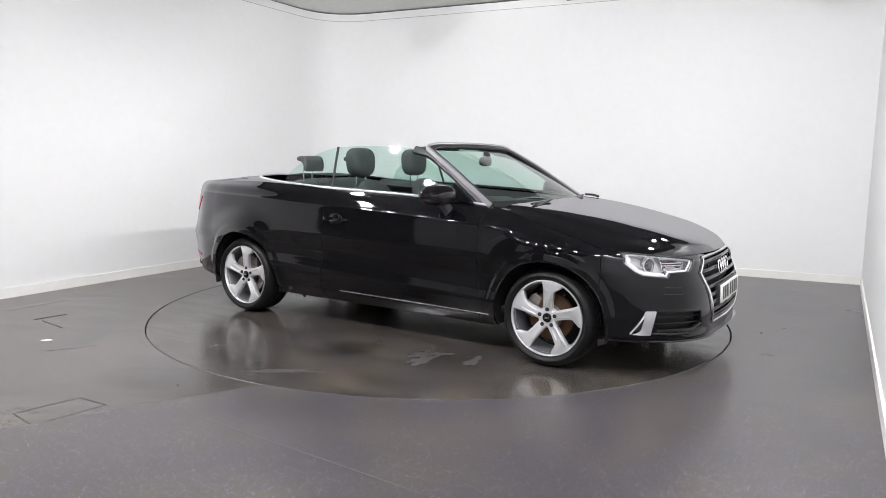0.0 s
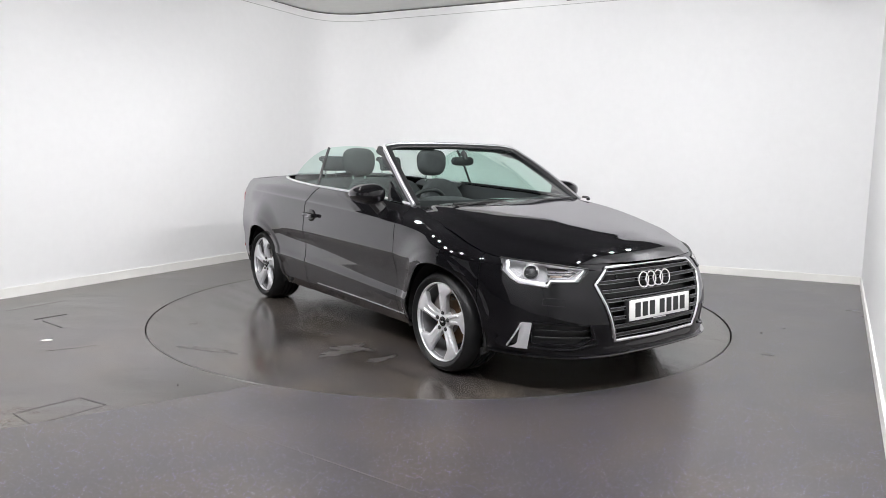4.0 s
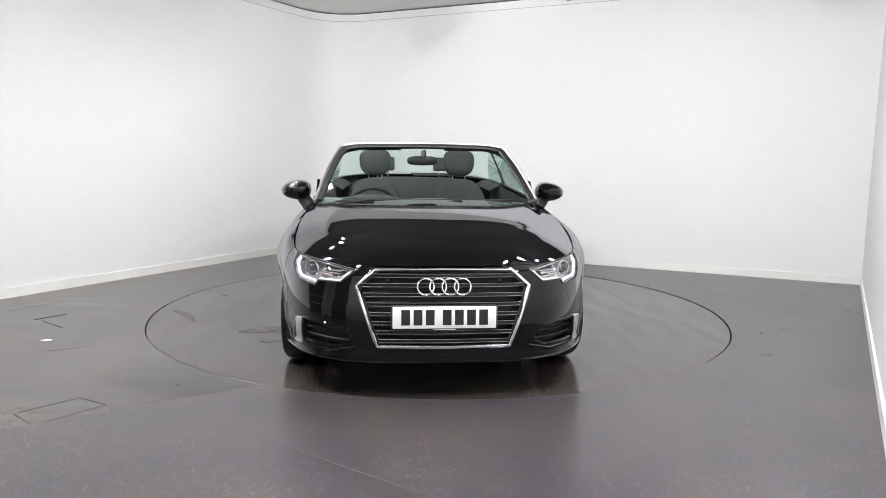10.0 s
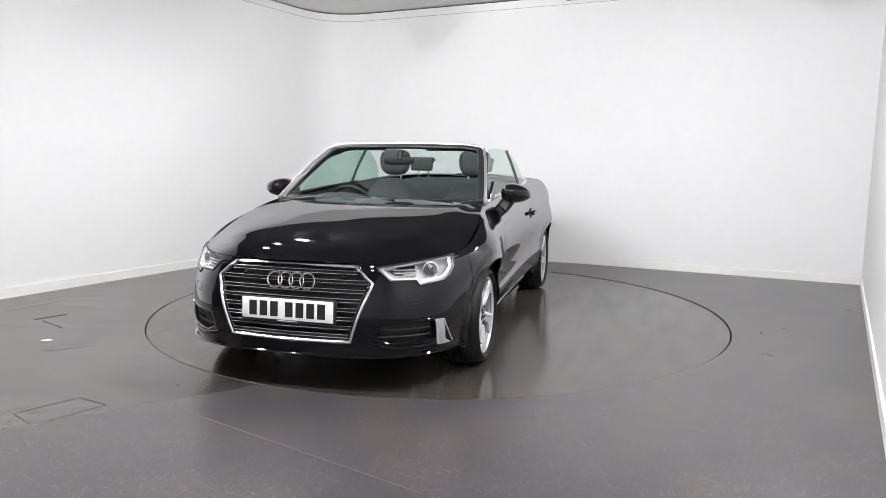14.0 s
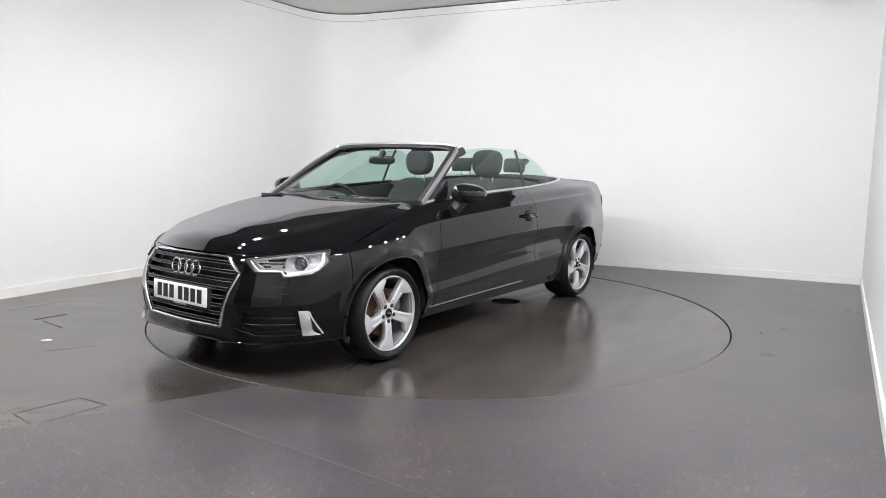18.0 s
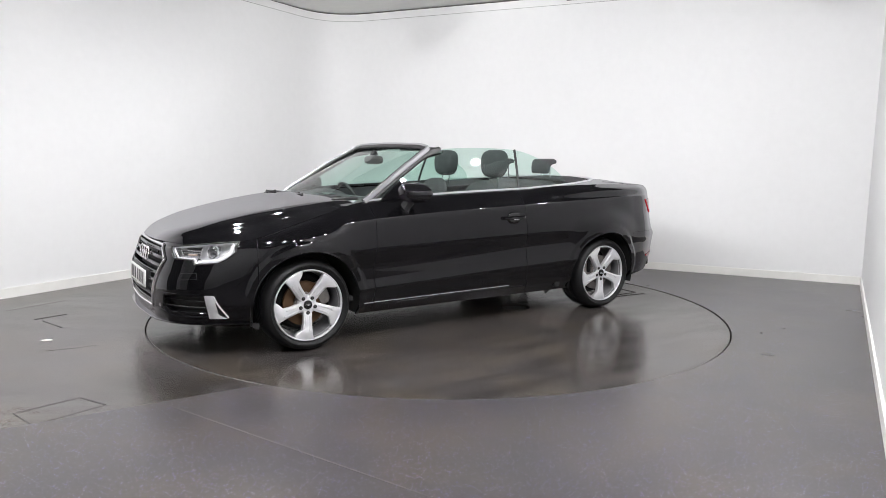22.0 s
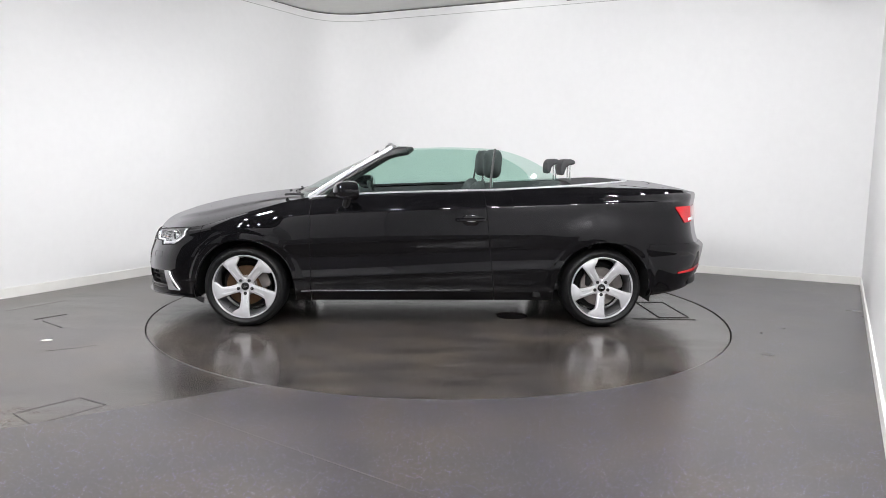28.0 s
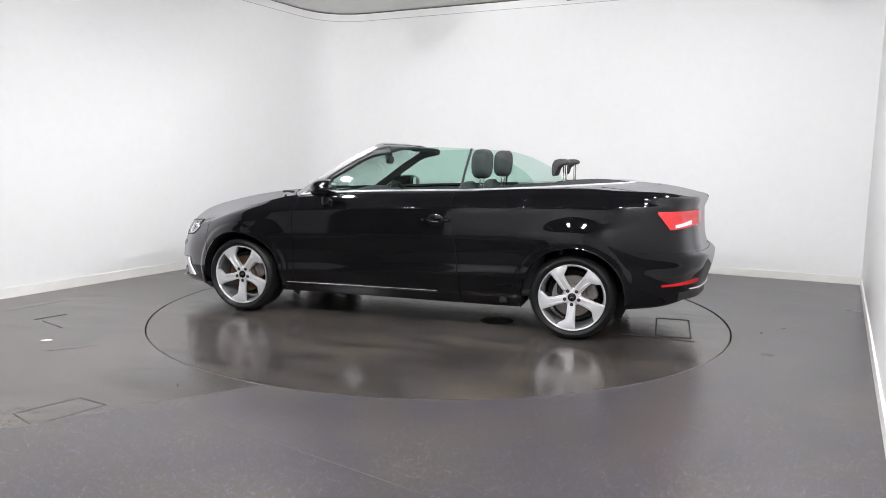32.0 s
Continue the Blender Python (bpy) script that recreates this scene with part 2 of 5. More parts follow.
def lathe_bm(profile, n=64, axis="y"):
    """Turns (radius, along) points round an axis."""
    P = np.zeros((n, len(profile), 3))
    for i in range(n):
        a = 2 * math.pi * i / n
        for j, (r, h) in enumerate(profile):
            c, s = r * math.cos(a), r * math.sin(a)
            P[i, j] = (c, h, s) if axis == "y" else (c, s, h) if axis == "z" else (h, c, s)
    return tidy(grid_bm(P, close_u=True))


def smooth_path(pts, n=40, closed=False):
    """A soft curve through a few points (Catmull-Rom by chord length)."""
    p = np.array(pts, float)
    if closed:
        p = np.vstack([p, p[:1]])
    s = np.r_[0, np.cumsum(np.linalg.norm(np.diff(p, axis=0), axis=1))]
    q = np.linspace(0, s[-1], n, endpoint=not closed)
    if closed:
        e = np.vstack([p[-2], p, p[1]])
        se = np.r_[s[0] - (s[-1] - s[-2]), s, s[-1] + s[1]]
        g = ((e[2:] - e[:-2]).T / (se[2:] - se[:-2])).T
    else:
        g = np.gradient(p, s, axis=0)
    return hermite(s, p, g, q)


def hermite(s, p, g, q):
    k = np.clip(np.searchsorted(s, q, side="right") - 1, 0, len(s) - 2)
    h = s[k + 1] - s[k]
    t = (q - s[k]) / h
    a = 2 * t ** 3 - 3 * t ** 2 + 1
    b = t ** 3 - 2 * t ** 2 + t
    c = -2 * t ** 3 + 3 * t ** 2
    d = t ** 3 - t ** 2
    if p.ndim == 1:
        return a * p[k] + b * h * g[k] + c * p[k + 1] + d * h * g[k + 1]
    return (a[:, None] * p[k] + (b * h)[:, None] * g[k] + c[:, None] * p[k + 1] + (d * h)[:, None] * g[k + 1])


def pchip(x, y, q):
    """Monotone cubic through (x, y)."""
    h = np.maximum(np.diff(x), 1e-6)
    dl = np.diff(y) / h
    g = np.zeros(len(x))
    for i in range(1, len(x) - 1):
        if dl[i - 1] * dl[i] > 0:
            w1, w2 = 2 * h[i] + h[i - 1], h[i] + 2 * h[i - 1]
            g[i] = (w1 + w2) / (w1 / dl[i - 1] + w2 / dl[i])
    g[0], g[-1] = dl[0], dl[-1]
    return hermite(np.asarray(x, float), np.asarray(y, float), g, np.asarray(q, float))


def sweep_bm(path, section, closed=False, up=(0, 0, 1), ends=True, scale=None):
    """Carries a closed section of (side, up) points along a path."""
    path = np.asarray(path, float)
    n = len(path)
    if closed:
        tan = np.roll(path, -1, 0) - np.roll(path, 1, 0)
    else:
        tan = np.gradient(path, axis=0)
    P = np.zeros((n, len(section), 3))
    for i in range(n):
        t = Vector(tan[i]).normalized()
        side = t.cross(Vector(up))
        side = side.normalized() if side.length > 1e-6 else Vector((1, 0, 0))
        u = side.cross(t).normalized()
        k = 1.0 if scale is None else scale[i]
        for j, (a, b) in enumerate(section):
            P[i, j] = Vector(path[i]) + side * (a * k) + u * (b * k)
    bm = grid_bm(P, close_u=closed, close_v=True)
    if ends and not closed:
        bm.verts.ensure_lookup_table()
        m = len(section)
        bm.faces.new([bm.verts[j] for j in range(m)])
        bm.faces.new([bm.verts[(n - 1) * m + j] for j in range(m)])
    return bm


def ring(r, n=10, k=1.0):
    return [(r * math.cos(2 * math.pi * i / n), k * r * math.sin(2 * math.pi * i / n)) for i in range(n)]


def flat(w, h, e=0.3):
    """A rounded rectangle section, w wide and h high."""
    a, b, r = w / 2, h / 2, min(w, h) * e
    return [(-a + r, -b), (a - r, -b), (a, -b + r), (a, b - r), (a - r, b), (-a + r, b), (-a, b - r), (-a, -b + r)]


def ball_bm(cx, cy, cz, rx, ry, rz, p=2.0, nu=24, nv=14):
    """A rounded pillow: a superellipsoid."""
    P = np.zeros((nu, nv, 3))
    e = 2.0 / p

    def sp(c):
        return math.copysign(abs(c) ** e, c)
    for i in range(nu):
        a = 2 * math.pi * i / nu
        for j in range(nv):
            b = math.pi * (j / (nv - 1) - 0.5)
            P[i, j] = (cx + rx * sp(math.cos(b)) * sp(math.cos(a)), cy + ry * sp(math.cos(b)) * sp(math.sin(a)), cz + rz * sp(math.sin(b)))
    return tidy(grid_bm(P, close_u=True), 1e-4)


def slab(ob, thick, offset=-1.0):
    m = ob.modifiers.new("thickness", "SOLIDIFY")
    m.thickness, m.offset = thick, offset
    e = ob.modifiers.new("sharp_edges", "EDGE_SPLIT")
    e.split_angle = radians(38)
    return ob


def empty(name, label, category, group="", kind=""):
    e = new(name)
    e.empty_display_size = 0.2
    return tagged(e, label, category, group, kind)


# ---------------------------------------------------------------- the studio
CORNER_L = np.array((-1.52, 4.05))
CORNER_R = np.array((4.28, 1.285))
END_L = np.array((-6.15, -4.25))
END_R = np.array((-0.41, -6.98))
OPEN_L = END_L + (CORNER_L - END_L) * 0.30
WALL_H = 3.082
CEIL_Z = 3.20


def offset_strip(name, pts, z0, z1, t0, t1, mat, label):
    """A wall or trim that follows a plan line; t0, t1: distance to the outside of the line."""
    pts = np.array(pts, float)
    tan = np.gradient(pts, axis=0)
    nrm = np.stack([-tan[:, 1], tan[:, 0]], 1)
    nrm /= np.linalg.norm(nrm, axis=1)[:, None]
    sec = [(t0, z0), (t1, z0), (t1, z1), (t0, z1)]
    P = np.zeros((len(pts), 4, 3))
    for i in range(len(pts)):
        for j, (t, z) in enumerate(sec):
            P[i, j] = (*(pts[i] + nrm[i] * t), z)
    bm = grid_bm(P, close_v=True)
    bm.verts.ensure_lookup_table()
    bm.faces.new([bm.verts[j] for j in range(4)])
    bm.faces.new([bm.verts[(len(pts) - 1) * 4 + j] for j in range(4)])
    ob = part(name, bm, mat, None, label)
    return tagged(ob, label, kind="structure")


def room():
    dl = (CORNER_L - END_L) / np.linalg.norm(CORNER_L - END_L)
    db = (CORNER_R - CORNER_L) / np.linalg.norm(CORNER_R - CORNER_L)
    r = 0.62
    a, b = CORNER_L - dl * r, CORNER_L + db * r
    arc = [tuple((1 - t) ** 2 * a + 2 * t * (1 - t) * CORNER_L + t * t * b) for t in np.linspace(0, 1, 17)]
    curve = [tuple(OPEN_L)] + [tuple(OPEN_L + (a - OPEN_L) * f) for f in (0.4, 0.8, 0.95)] + arc + \
            [tuple(b + (CORNER_R - b) * f) for f in (0.05, 0.3, 0.7, 1.0)]
    offset_strip("wall_back", curve, 0.0, WALL_H, 0.0, 0.12, M_WALL, "white painted studio wall with a rounded corner")
    offset_strip("trim", curve, 3.0, WALL_H + 0.004, -0.004, 0.0, M_WALL, "white lip along the top of the wall")
    # the lip's shadow, drawn as a thin grey strip below it
    offset_strip("trim", curve, 2.994, 3.0, -0.003, 0.0, M_LINE, "thin grey strip drawn as the shadow under the wall's lip")
    bar = [np.array((1.43, 2.643)), np.array((2.25, 2.252))]
    offset_strip("trim", [tuple(bar[0]), tuple((bar[0] + bar[1]) / 2), tuple(bar[1])], 3.036, 3.095, -0.03, -0.005, M_DARK, "dark rail along the top of the wall")
    offset_strip("baseboard", curve, 0.0, 0.085, -0.014, 0.0, M_TRIM, "white painted skirting board at the wall's foot")
    right = [tuple(CORNER_R), tuple(CORNER_R + (END_R - CORNER_R) * 0.5), tuple(END_R)]
    offset_strip("wall_right", right, 0.0, CEIL_Z, 0.0, 0.12, M_WALL, "white painted side wall of the studio")
    offset_strip("baseboard", right, 0.0, 0.085, -0.014, 0.0, M_TRIM, "white painted skirting board at the wall's foot")
    # behind the camera, unseen: white walls with dark stretches added for the paint's reflections
    def between(name, p, q, f0, f1, mat, label):
        a, b = p + (q - p) * f0, p + (q - p) * f1
        offset_strip(name, [tuple(a), tuple((a + b) / 2), tuple(b)], 0.0, CEIL_Z, 0.0, 0.12, mat, label)
    between("wall_rear", END_R, END_L, 0.0, 0.53, M_WALL, "white painted rear wall of the studio")
    between("wall_rear", END_R, END_L, 0.53, 0.80, M_DARK, "dark unseen stretch of the rear wall, added for reflections")
    between("wall_rear", END_R, END_L, 0.80, 1.0, M_WALL, "white painted rear wall of the studio")
    between("wall_left", END_L, OPEN_L, 0.0, 0.35, M_WALL, "white painted side wall of the studio")
    between("wall_left", END_L, OPEN_L, 0.35, 1.0, M_DARK, "dark unseen stretch of the side wall, added for reflections")
    # dark gap between wall top and ceiling
    offset_strip("trim", curve, WALL_H + 0.004, CEIL_Z, 0.03, 0.12, M_GAP, "dark shadow gap under the ceiling")
    cm = (CORNER_L + CORNER_R + END_L + END_R) / 4
    poly = [tuple(p + (p - cm) * 0.06) for p in (CORNER_L, CORNER_R, END_R, END_L)]
    bm = prism_bm(poly, 0.1)
    bmesh.ops.translate(bm, verts=bm.verts, vec=(0, 0, CEIL_Z))
    tagged(part("ceiling", bm, M_BLACKC, None, smooth=False), "flat black painted ceiling", kind="structure")
    # pale soffit over the far corner
    n1 = (CORNER_L - END_L) / np.linalg.norm(CORNER_L - END_L)
    n2 = (CORNER_R - CORNER_L) / np.linalg.norm(CORNER_R - CORNER_L)
    c0 = CORNER_L + n1 * 0.05 - n2 * 0.05
    pts = [tuple(c0), tuple(c0 - n1 * 2.6), tuple(c0 - n1 * 1.5 + n2 * 1.1), tuple(c0 - n1 * 1.0 + n2 * 2.4), tuple(c0 + n2 * 3.6)]
    bm = prism_bm(pts, 0.03)
    bmesh.ops.translate(bm, verts=bm.verts, vec=(0, 0, 3.102))
    tagged(part("ceiling", bm, M_CEIL, None, smooth=False), "pale grey soffit over the far corner", kind="structure")
    # floor with the round opening of the turntable
    n = 128
    inner = [(2.252 * math.cos(2 * math.pi * i / n), 2.252 * math.sin(2 * math.pi * i / n)) for i in range(n)]
    bm = bmesh.new()
    P = np.zeros((n, 3, 3))
    for i, (x, y) in enumerate(inner):
        P[i, 0] = (x, y, -0.05)
        P[i, 1] = (x, y, 0)
        k = 10.0 / math.hypot(x, y)
        P[i, 2] = (x * k, y * k, 0)
    bm = grid_bm(P, close_u=True)
    tagged(part("floor", bm, M_FLOOR, None, smooth=False), "grey speckled safety vinyl floor, scuffed and semi-gloss", kind="structure")
    bm = lathe_bm([(0.001, -0.05), (2.4, -0.05), (2.4, -0.09), (0.001, -0.09)], 64, "z")
    tagged(part("ground", bm, M_GAP, None), "dark pit floor under the turntable", kind="structure")


def spot_lamps():
    """Rows of small bright spot lamps under the dark ceiling, tipped towards the walls opposite."""
    rows = []
    dl = (CORNER_L - END_L) / np.linalg.norm(CORNER_L - END_L)
    for i in range(7):
        rows.append((0.85 - 0.64 * i, -4.30 + 0.313 * i, 66 - 2.7 * i))
    for i in range(5):
        rows.append((1.25 + 0.42 * i, -3.25 + 0.75 * i, (214, 120, 205, 110, 205)[i]))
    for i in range(4):
        rows.append((-2.75 + 0.36 * i, -1.85 + 0.72 * i, 28))
    # three unseen lamps, added to brighten the rear wall behind the camera
    for i in range(3):
        rows.append((-0.75 - 1.25 * i, -5.05 + 0.60 * i, 245))
    first = None
    for x, y, head in rows:
        m = pose(x, y, CEIL_Z - 0.02, 0, 0, head - 90)
        if first is None:
            first = empty("spot_lamp", "small white spot lamp on a short stem under the ceiling", "spot lamp", "rows of ceiling spot lamps")
            part("stem", sweep_bm([(0, 0, 0.02), (0, 0, -0.16)], ring(0.012, 10), up=(1, 0, 0)), M_TRIM, first)
            T = Matrix.Translation((0, 0.02, -0.20)) @ Matrix.Rotation(radians(LAMP_TILT), 4, "X")
            b = lathe_bm([(0.001, 0.05), (0.06, 0.05), (0.085, 0.02), (0.09, -0.04), (0.066, -0.04), (0.060, -0.03), (0.001, -0.02)], 28, "z")
            bmesh.ops.transform(b, matrix=T, verts=b.verts)
            part("housing", b, M_TRIM, first, "white lamp housing")
            b = lathe_bm([(0.001, -0.040), (0.030, -0.039), (0.056, -0.036), (0.056, -0.031), (0.001, -0.031)], 24, "z")
            bmesh.ops.transform(b, matrix=T, verts=b.verts)
            part("lamp_glass", b, M_PANEL, first, "bright white lamp face")
            first.matrix_basis = m
        else:
            copy_thing(first, m)


LAMP_TILT = 42.0


def floor_marks():
    """Front vinyl sheet with flecks, floor hatch, seams and litter."""
    arc = [(2.254 * math.cos(radians(a)), 2.254 * math.sin(radians(a))) for a in np.linspace(-115.0, 60.0, 110)]
    pts = arc + [(4.0, 7.0), (8.0, 7.0), (8.0, -9.0), (-7.0, -9.0), (-7.0, -6.03)]
    bm = prism_bm(pts, 0.004)
    tagged(part("floor", bm, M_FRONT, None, smooth=False), "dark grey vinyl sheet with bright quartz flecks", kind="structure")

    def strip(name, p, q, w, mat, label, h=0.0025, cat="floor seam"):
        p, q = np.array(p), np.array(q)
        d = (q - p) / np.linalg.norm(q - p)
        n = np.array((-d[1], d[0])) * w / 2
        b = prism_bm([tuple(p + n), tuple(p - n), tuple(q - n), tuple(q + n)], h)
        return tagged(part(name, b, mat, None, smooth=False), label, kind="structure")
    hatch = [(-2.02, -2.50), (-1.82, -2.27), (-1.64, -2.37), (-1.85, -2.64)]
    for i in range(4):
        strip("floor_seam", hatch[i], hatch[(i + 1) % 4], 0.005, M_JOINT, "dark joint of a floor hatch", 0.0015)
    strip("floor_seam", (-3.01, -0.60), (-2.87, -0.41), 0.012, M_SEAM, "dark joint in the vinyl floor")
    strip("floor_seam", (-2.93, -0.63), (-2.68, -0.83), 0.006, M_JOINT, "dark joint in the vinyl floor")
    strip("floor_seam", (-1.32, -2.38), (-0.02, -3.29), 0.004, M_SCUFF, "pale scuff line across the vinyl floor", 0.0048)
    # thin dark smears
    rnd = random.Random(5)
    for cx, cy, rx, ry, rot in ((-3.3, -0.1, 0.22, 0.04, 60), (-2.35, -1.35, 0.13, 0.02, 30)):
        pts = []
        for k in range(36):
            a = 2 * math.pi * k / 36
            w = 1 + 0.16 * math.sin(3 * a + cx) + 0.12 * math.sin(7 * a + cy) + rnd.uniform(-0.08, 0.08)
            u, v = rx * w * math.cos(a), ry * w * math.sin(a)
            c, s = math.cos(radians(rot)), math.sin(radians(rot))
            pts.append((cx + u * c - v * s, cy + u * s + v * c))
        pts = [q if math.hypot(*q) > 2.262 else tuple(np.array(q) * 2.262 / math.hypot(*q)) for q in pts]
        b = prism_bm(pts, 0.0012)
        tagged(part("floor_stain", b, M_DAMP, None, smooth=False), "thin dark smear on the vinyl floor", kind="structure")
    b = prism_bm([(-2.63, -1.19), (-2.60, -1.205), (-2.555, -1.175), (-2.59, -1.16)], 0.006, 0.002, 1)
    tagged(part("paper_scrap", b, M_TRIM, None), "small white paper scrap lying on the floor", "litter")
    for gx, gy, gz, gr in ((2.327, -0.780, 0.006, 0.010), (-1.401, -2.059, 0.002, 0.0045)):
        b = ball_bm(gx, gy, gz, gr, gr * 0.75, 0.004, 2, 12, 8)
        tagged(part("grit", b, M_SEAM, None), "small dark crumb lying on the floor", "litter", "crumbs on the floor")


def turntable():
    tt = empty("turntable", "round motor turntable disc with grey vinyl top", "turntable", kind="structure")
    # the small round opening lies off the axis, so the disc is drawn as a ring round that opening
    n = 160
    P = np.zeros((n, 4, 3))
    for i in range(n):
        a = 2 * math.pi * i / n
        co, si = math.cos(a), math.sin(a)
        hx, hy = -0.565 + 0.125 * co, 0.30 + 0.125 * si
        P[i, 0] = (hx, hy, -0.04)
        P[i, 1] = (hx, hy, 0)
        # the rim point seen from the opening's centre
        bb = -0.565 * co + 0.30 * si
        d = -bb + math.sqrt(bb * bb + 2.238 ** 2 - (0.565 ** 2 + 0.30 ** 2))
        P[i, 2] = (-0.565 + d * co, 0.30 + d * si, 0)
        P[i, 3] = (-0.565 + d * co, 0.30 + d * si, -0.04)
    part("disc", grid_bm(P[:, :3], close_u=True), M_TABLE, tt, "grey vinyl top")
    part("rim", lathe_bm([(2.2375, -0.001), (2.2405, -0.0015), (2.2415, -0.04), (2.2375, -0.04)], 160, "z"), M_RIM, tt, "pale metal rim")
    part("drain_cover", lathe_bm([(0.001, -0.02), (0.122, -0.02), (0.122, -0.03), (0.001, -0.03)], 40, "z"), M_GAP, tt, "dark round opening", pose(-0.565, 0.30, 0))
    # access hatch: four raised seam strips
    for k, (x0, x1, y0, y1) in enumerate(((-1.96, -1.72, 0.350, 0.362), (-1.97, -1.73, -0.236, -0.226), (-1.732, -1.722, -0.226, 0.35), (-1.97, -1.96, -0.226, 0.35))):
        part("hatch_edge", box_bm(x0, x1, y0, y1, 0.0005, 0.0035, 0.001, 1), M_SEAM, tt)
    b = prism_bm([(-1.50, 0.392), (-1.50, 0.404), (-1.99, 0.440), (-1.99, 0.428)], 0.003)
    bmesh.ops.translate(b, verts=b.verts, vec=(0, 0, 0.0005))
    part("hatch_edge", b, M_SEAM, tt)
    # dull dried stains and a few crumbs on the disc: centre, half length, half width, angle
    stains = [(0.754, -1.348, 0.12, 0.05, 87.686),
              (0.704, -1.224, 0.131, 0.05, 46.009),
              (1.018, -1.184, 0.112, 0.035, 95.33),
              (0.661, -1.14, 0.051, 0.025, 102.84),
              (0.293, -1.186, 0.031, 0.012, 82.62),
              (0.215, -1.988, 0.191, 0.035, 34.553),
              (-0.539, -1.847, 0.03, 0.012, 83.05)]
    rnd = random.Random(11)
    for cx, cy, rx, ry, rot in stains:
        pts = []
        ph = rnd.uniform(0, 6)
        for k in range(44):
            a = 2 * math.pi * k / 44
            w = 1 + 0.22 * math.sin(3 * a + ph) + 0.16 * math.sin(5 * a - ph) + 0.10 * math.sin(9 * a + 2 * ph) + rnd.uniform(-0.05, 0.05)
            u, v = rx * w * math.cos(a), ry * w * math.sin(a)
            c, s = math.cos(radians(rot)), math.sin(radians(rot))
            pts.append((cx + u * c - v * s, cy + u * s + v * c))
        b = prism_bm(pts, 0.0006)
        bmesh.ops.translate(b, verts=b.verts, vec=(0, 0, 0.0004))
        part("stain", b, M_STAIN, tt, "dull dried stain", smooth=False)
    for cx, cy, r in ((1.203, 1.025, 0.007), (1.19, 1.21, 0.003), (1.21, 1.345, 0.004)):
        part("crumb", ball_bm(cx, cy, 0.003, r, r * 0.7, 0.003, 2, 12, 8), M_SEAM, tt, "small dark crumb")
    return tt


# ---------------------------------------------------------------- the car's skin
# Car space: x forward, y to its left, z up. The car stands a little to one side of the turntable's axis.
CAR_DY = -0.170
AX_F, AX_R = 1.425, -1.170
HUB_Z = 0.2955
TYRE_R = 0.2965
ARCH_R = 0.358

PLAN = np.array([(2.284, 0.0), (2.279, 0.20), (2.258, 0.42), (2.178, 0.60), (2.015, 0.757), (1.805, 0.853), (1.425, 0.905), (0.95, 0.895), (0.2, 0.890),
                 (-0.35, 0.893), (-1.17, 0.897), (-1.50, 0.880), (-1.72, 0.840), (-1.90, 0.745), (-2.00, 0.615), (-2.08, 0.36), (-2.112, 0.0)])
_ext = np.vstack([PLAN[1] * (1, -1), PLAN, PLAN[-2] * (1, -1)])
_cs = np.r_[0, np.cumsum(np.linalg.norm(np.diff(PLAN, axis=0), axis=1))]
_es = np.r_[-_cs[1], _cs, 2 * _cs[-1] - _cs[-2]]
_gp = np.gradient(_ext, _es, axis=0)[1:-1]
S_END = _cs[-1]
STATION = _cs[[0, 3, 5, 6, 7, 9, 10, 12, 14, 16]]


def plan_at(s):
    s = np.atleast_1d(s)
    p = hermite(_cs, PLAN, _gp, s)
    t = (hermite(_cs, PLAN, _gp, np.minimum(s + 0.004, S_END)) - hermite(_cs, PLAN, _gp, np.maximum(s - 0.004, 0)))
    t /= np.linalg.norm(t, axis=1)[:, None]
    return p, np.stack([-t[:, 1], t[:, 0]], 1) * -1


_xq = np.linspace(0, S_END, 2000)
_XTAB = (-hermite(_cs, PLAN, _gp, _xq)[:, 0], _xq)


def s_of_x(x):
    """Place along the flank for a given x."""
    return float(np.interp(-x, _XTAB[0], _XTAB[1]))


LINES = []


def line(z, inset):
    """A feature line of the skin: height and inset at ten stations from the nose to the tail."""
    LINES.append((np.array(z), np.array(inset)))


#     nose   corner fend   axle   doorF  doorR  axleR  quart  corner tail
line([.190, .190, .185, .188, .186, .190, .205, .245, .290, .310], [.10, .10, .10, .10, .105, .10, .09, .09, .11, .13])
line([.212, .212, .208, .215, .225, .242, .255, .268, .315, .335], [.020, .03, .045, .055, .075, .07, .06, .05, .06, .07])
line([.222, .222, .222, .228, .238, .255, .270, .285, .330, .350], [.018, .026, .040, .048, .066, .062, .050, .045, .05, .06])
line([.275, .275, .285, .290, .310, .355, .380, .385, .400, .410], [.020, .026, .028, .026, .038, .037, .026, .022, .03, .04])
line([.340, .340, .345, .352, .366, .425, .455, .462, .465, .470], [.012, .018, .018, .014, .023, .023, .012, .016, .016, .02])
line([.400, .400, .400, .405, .420, .482, .508, .520, .520, .525], [.010, .016, .018, .018, .033, .033, .016, .014, .006, .004])
line([.470, .470, .480, .500, .500, .560, .585, .590, .590, .595], [.020, .022, .018, .012, .033, .033, .010, .004, -.002, -.004])
line([.550, .550, .580, .620, .640, .680, .700, .680, .640, .636], [.048, .045, .024, .004, .001, .001, .000, .006, .044, .052])
line([.620, .620, .650, .705, .745, .800, .820, .800, .780, .780], [.072, .070, .040, .012, .006, .007, .010, .022, .074, .080])
line([.650, .655, .690, .765, .825, .886, .915, .925, .900, .900], [.080, .086, .052, .034, .016, .016, .024, .040, .084, .086])
line([.660, .665, .698, .788, .842, .902, .932, .945, .950, .950], [.086, .096, .060, .048, .031, .031, .036, .052, .078, .066])
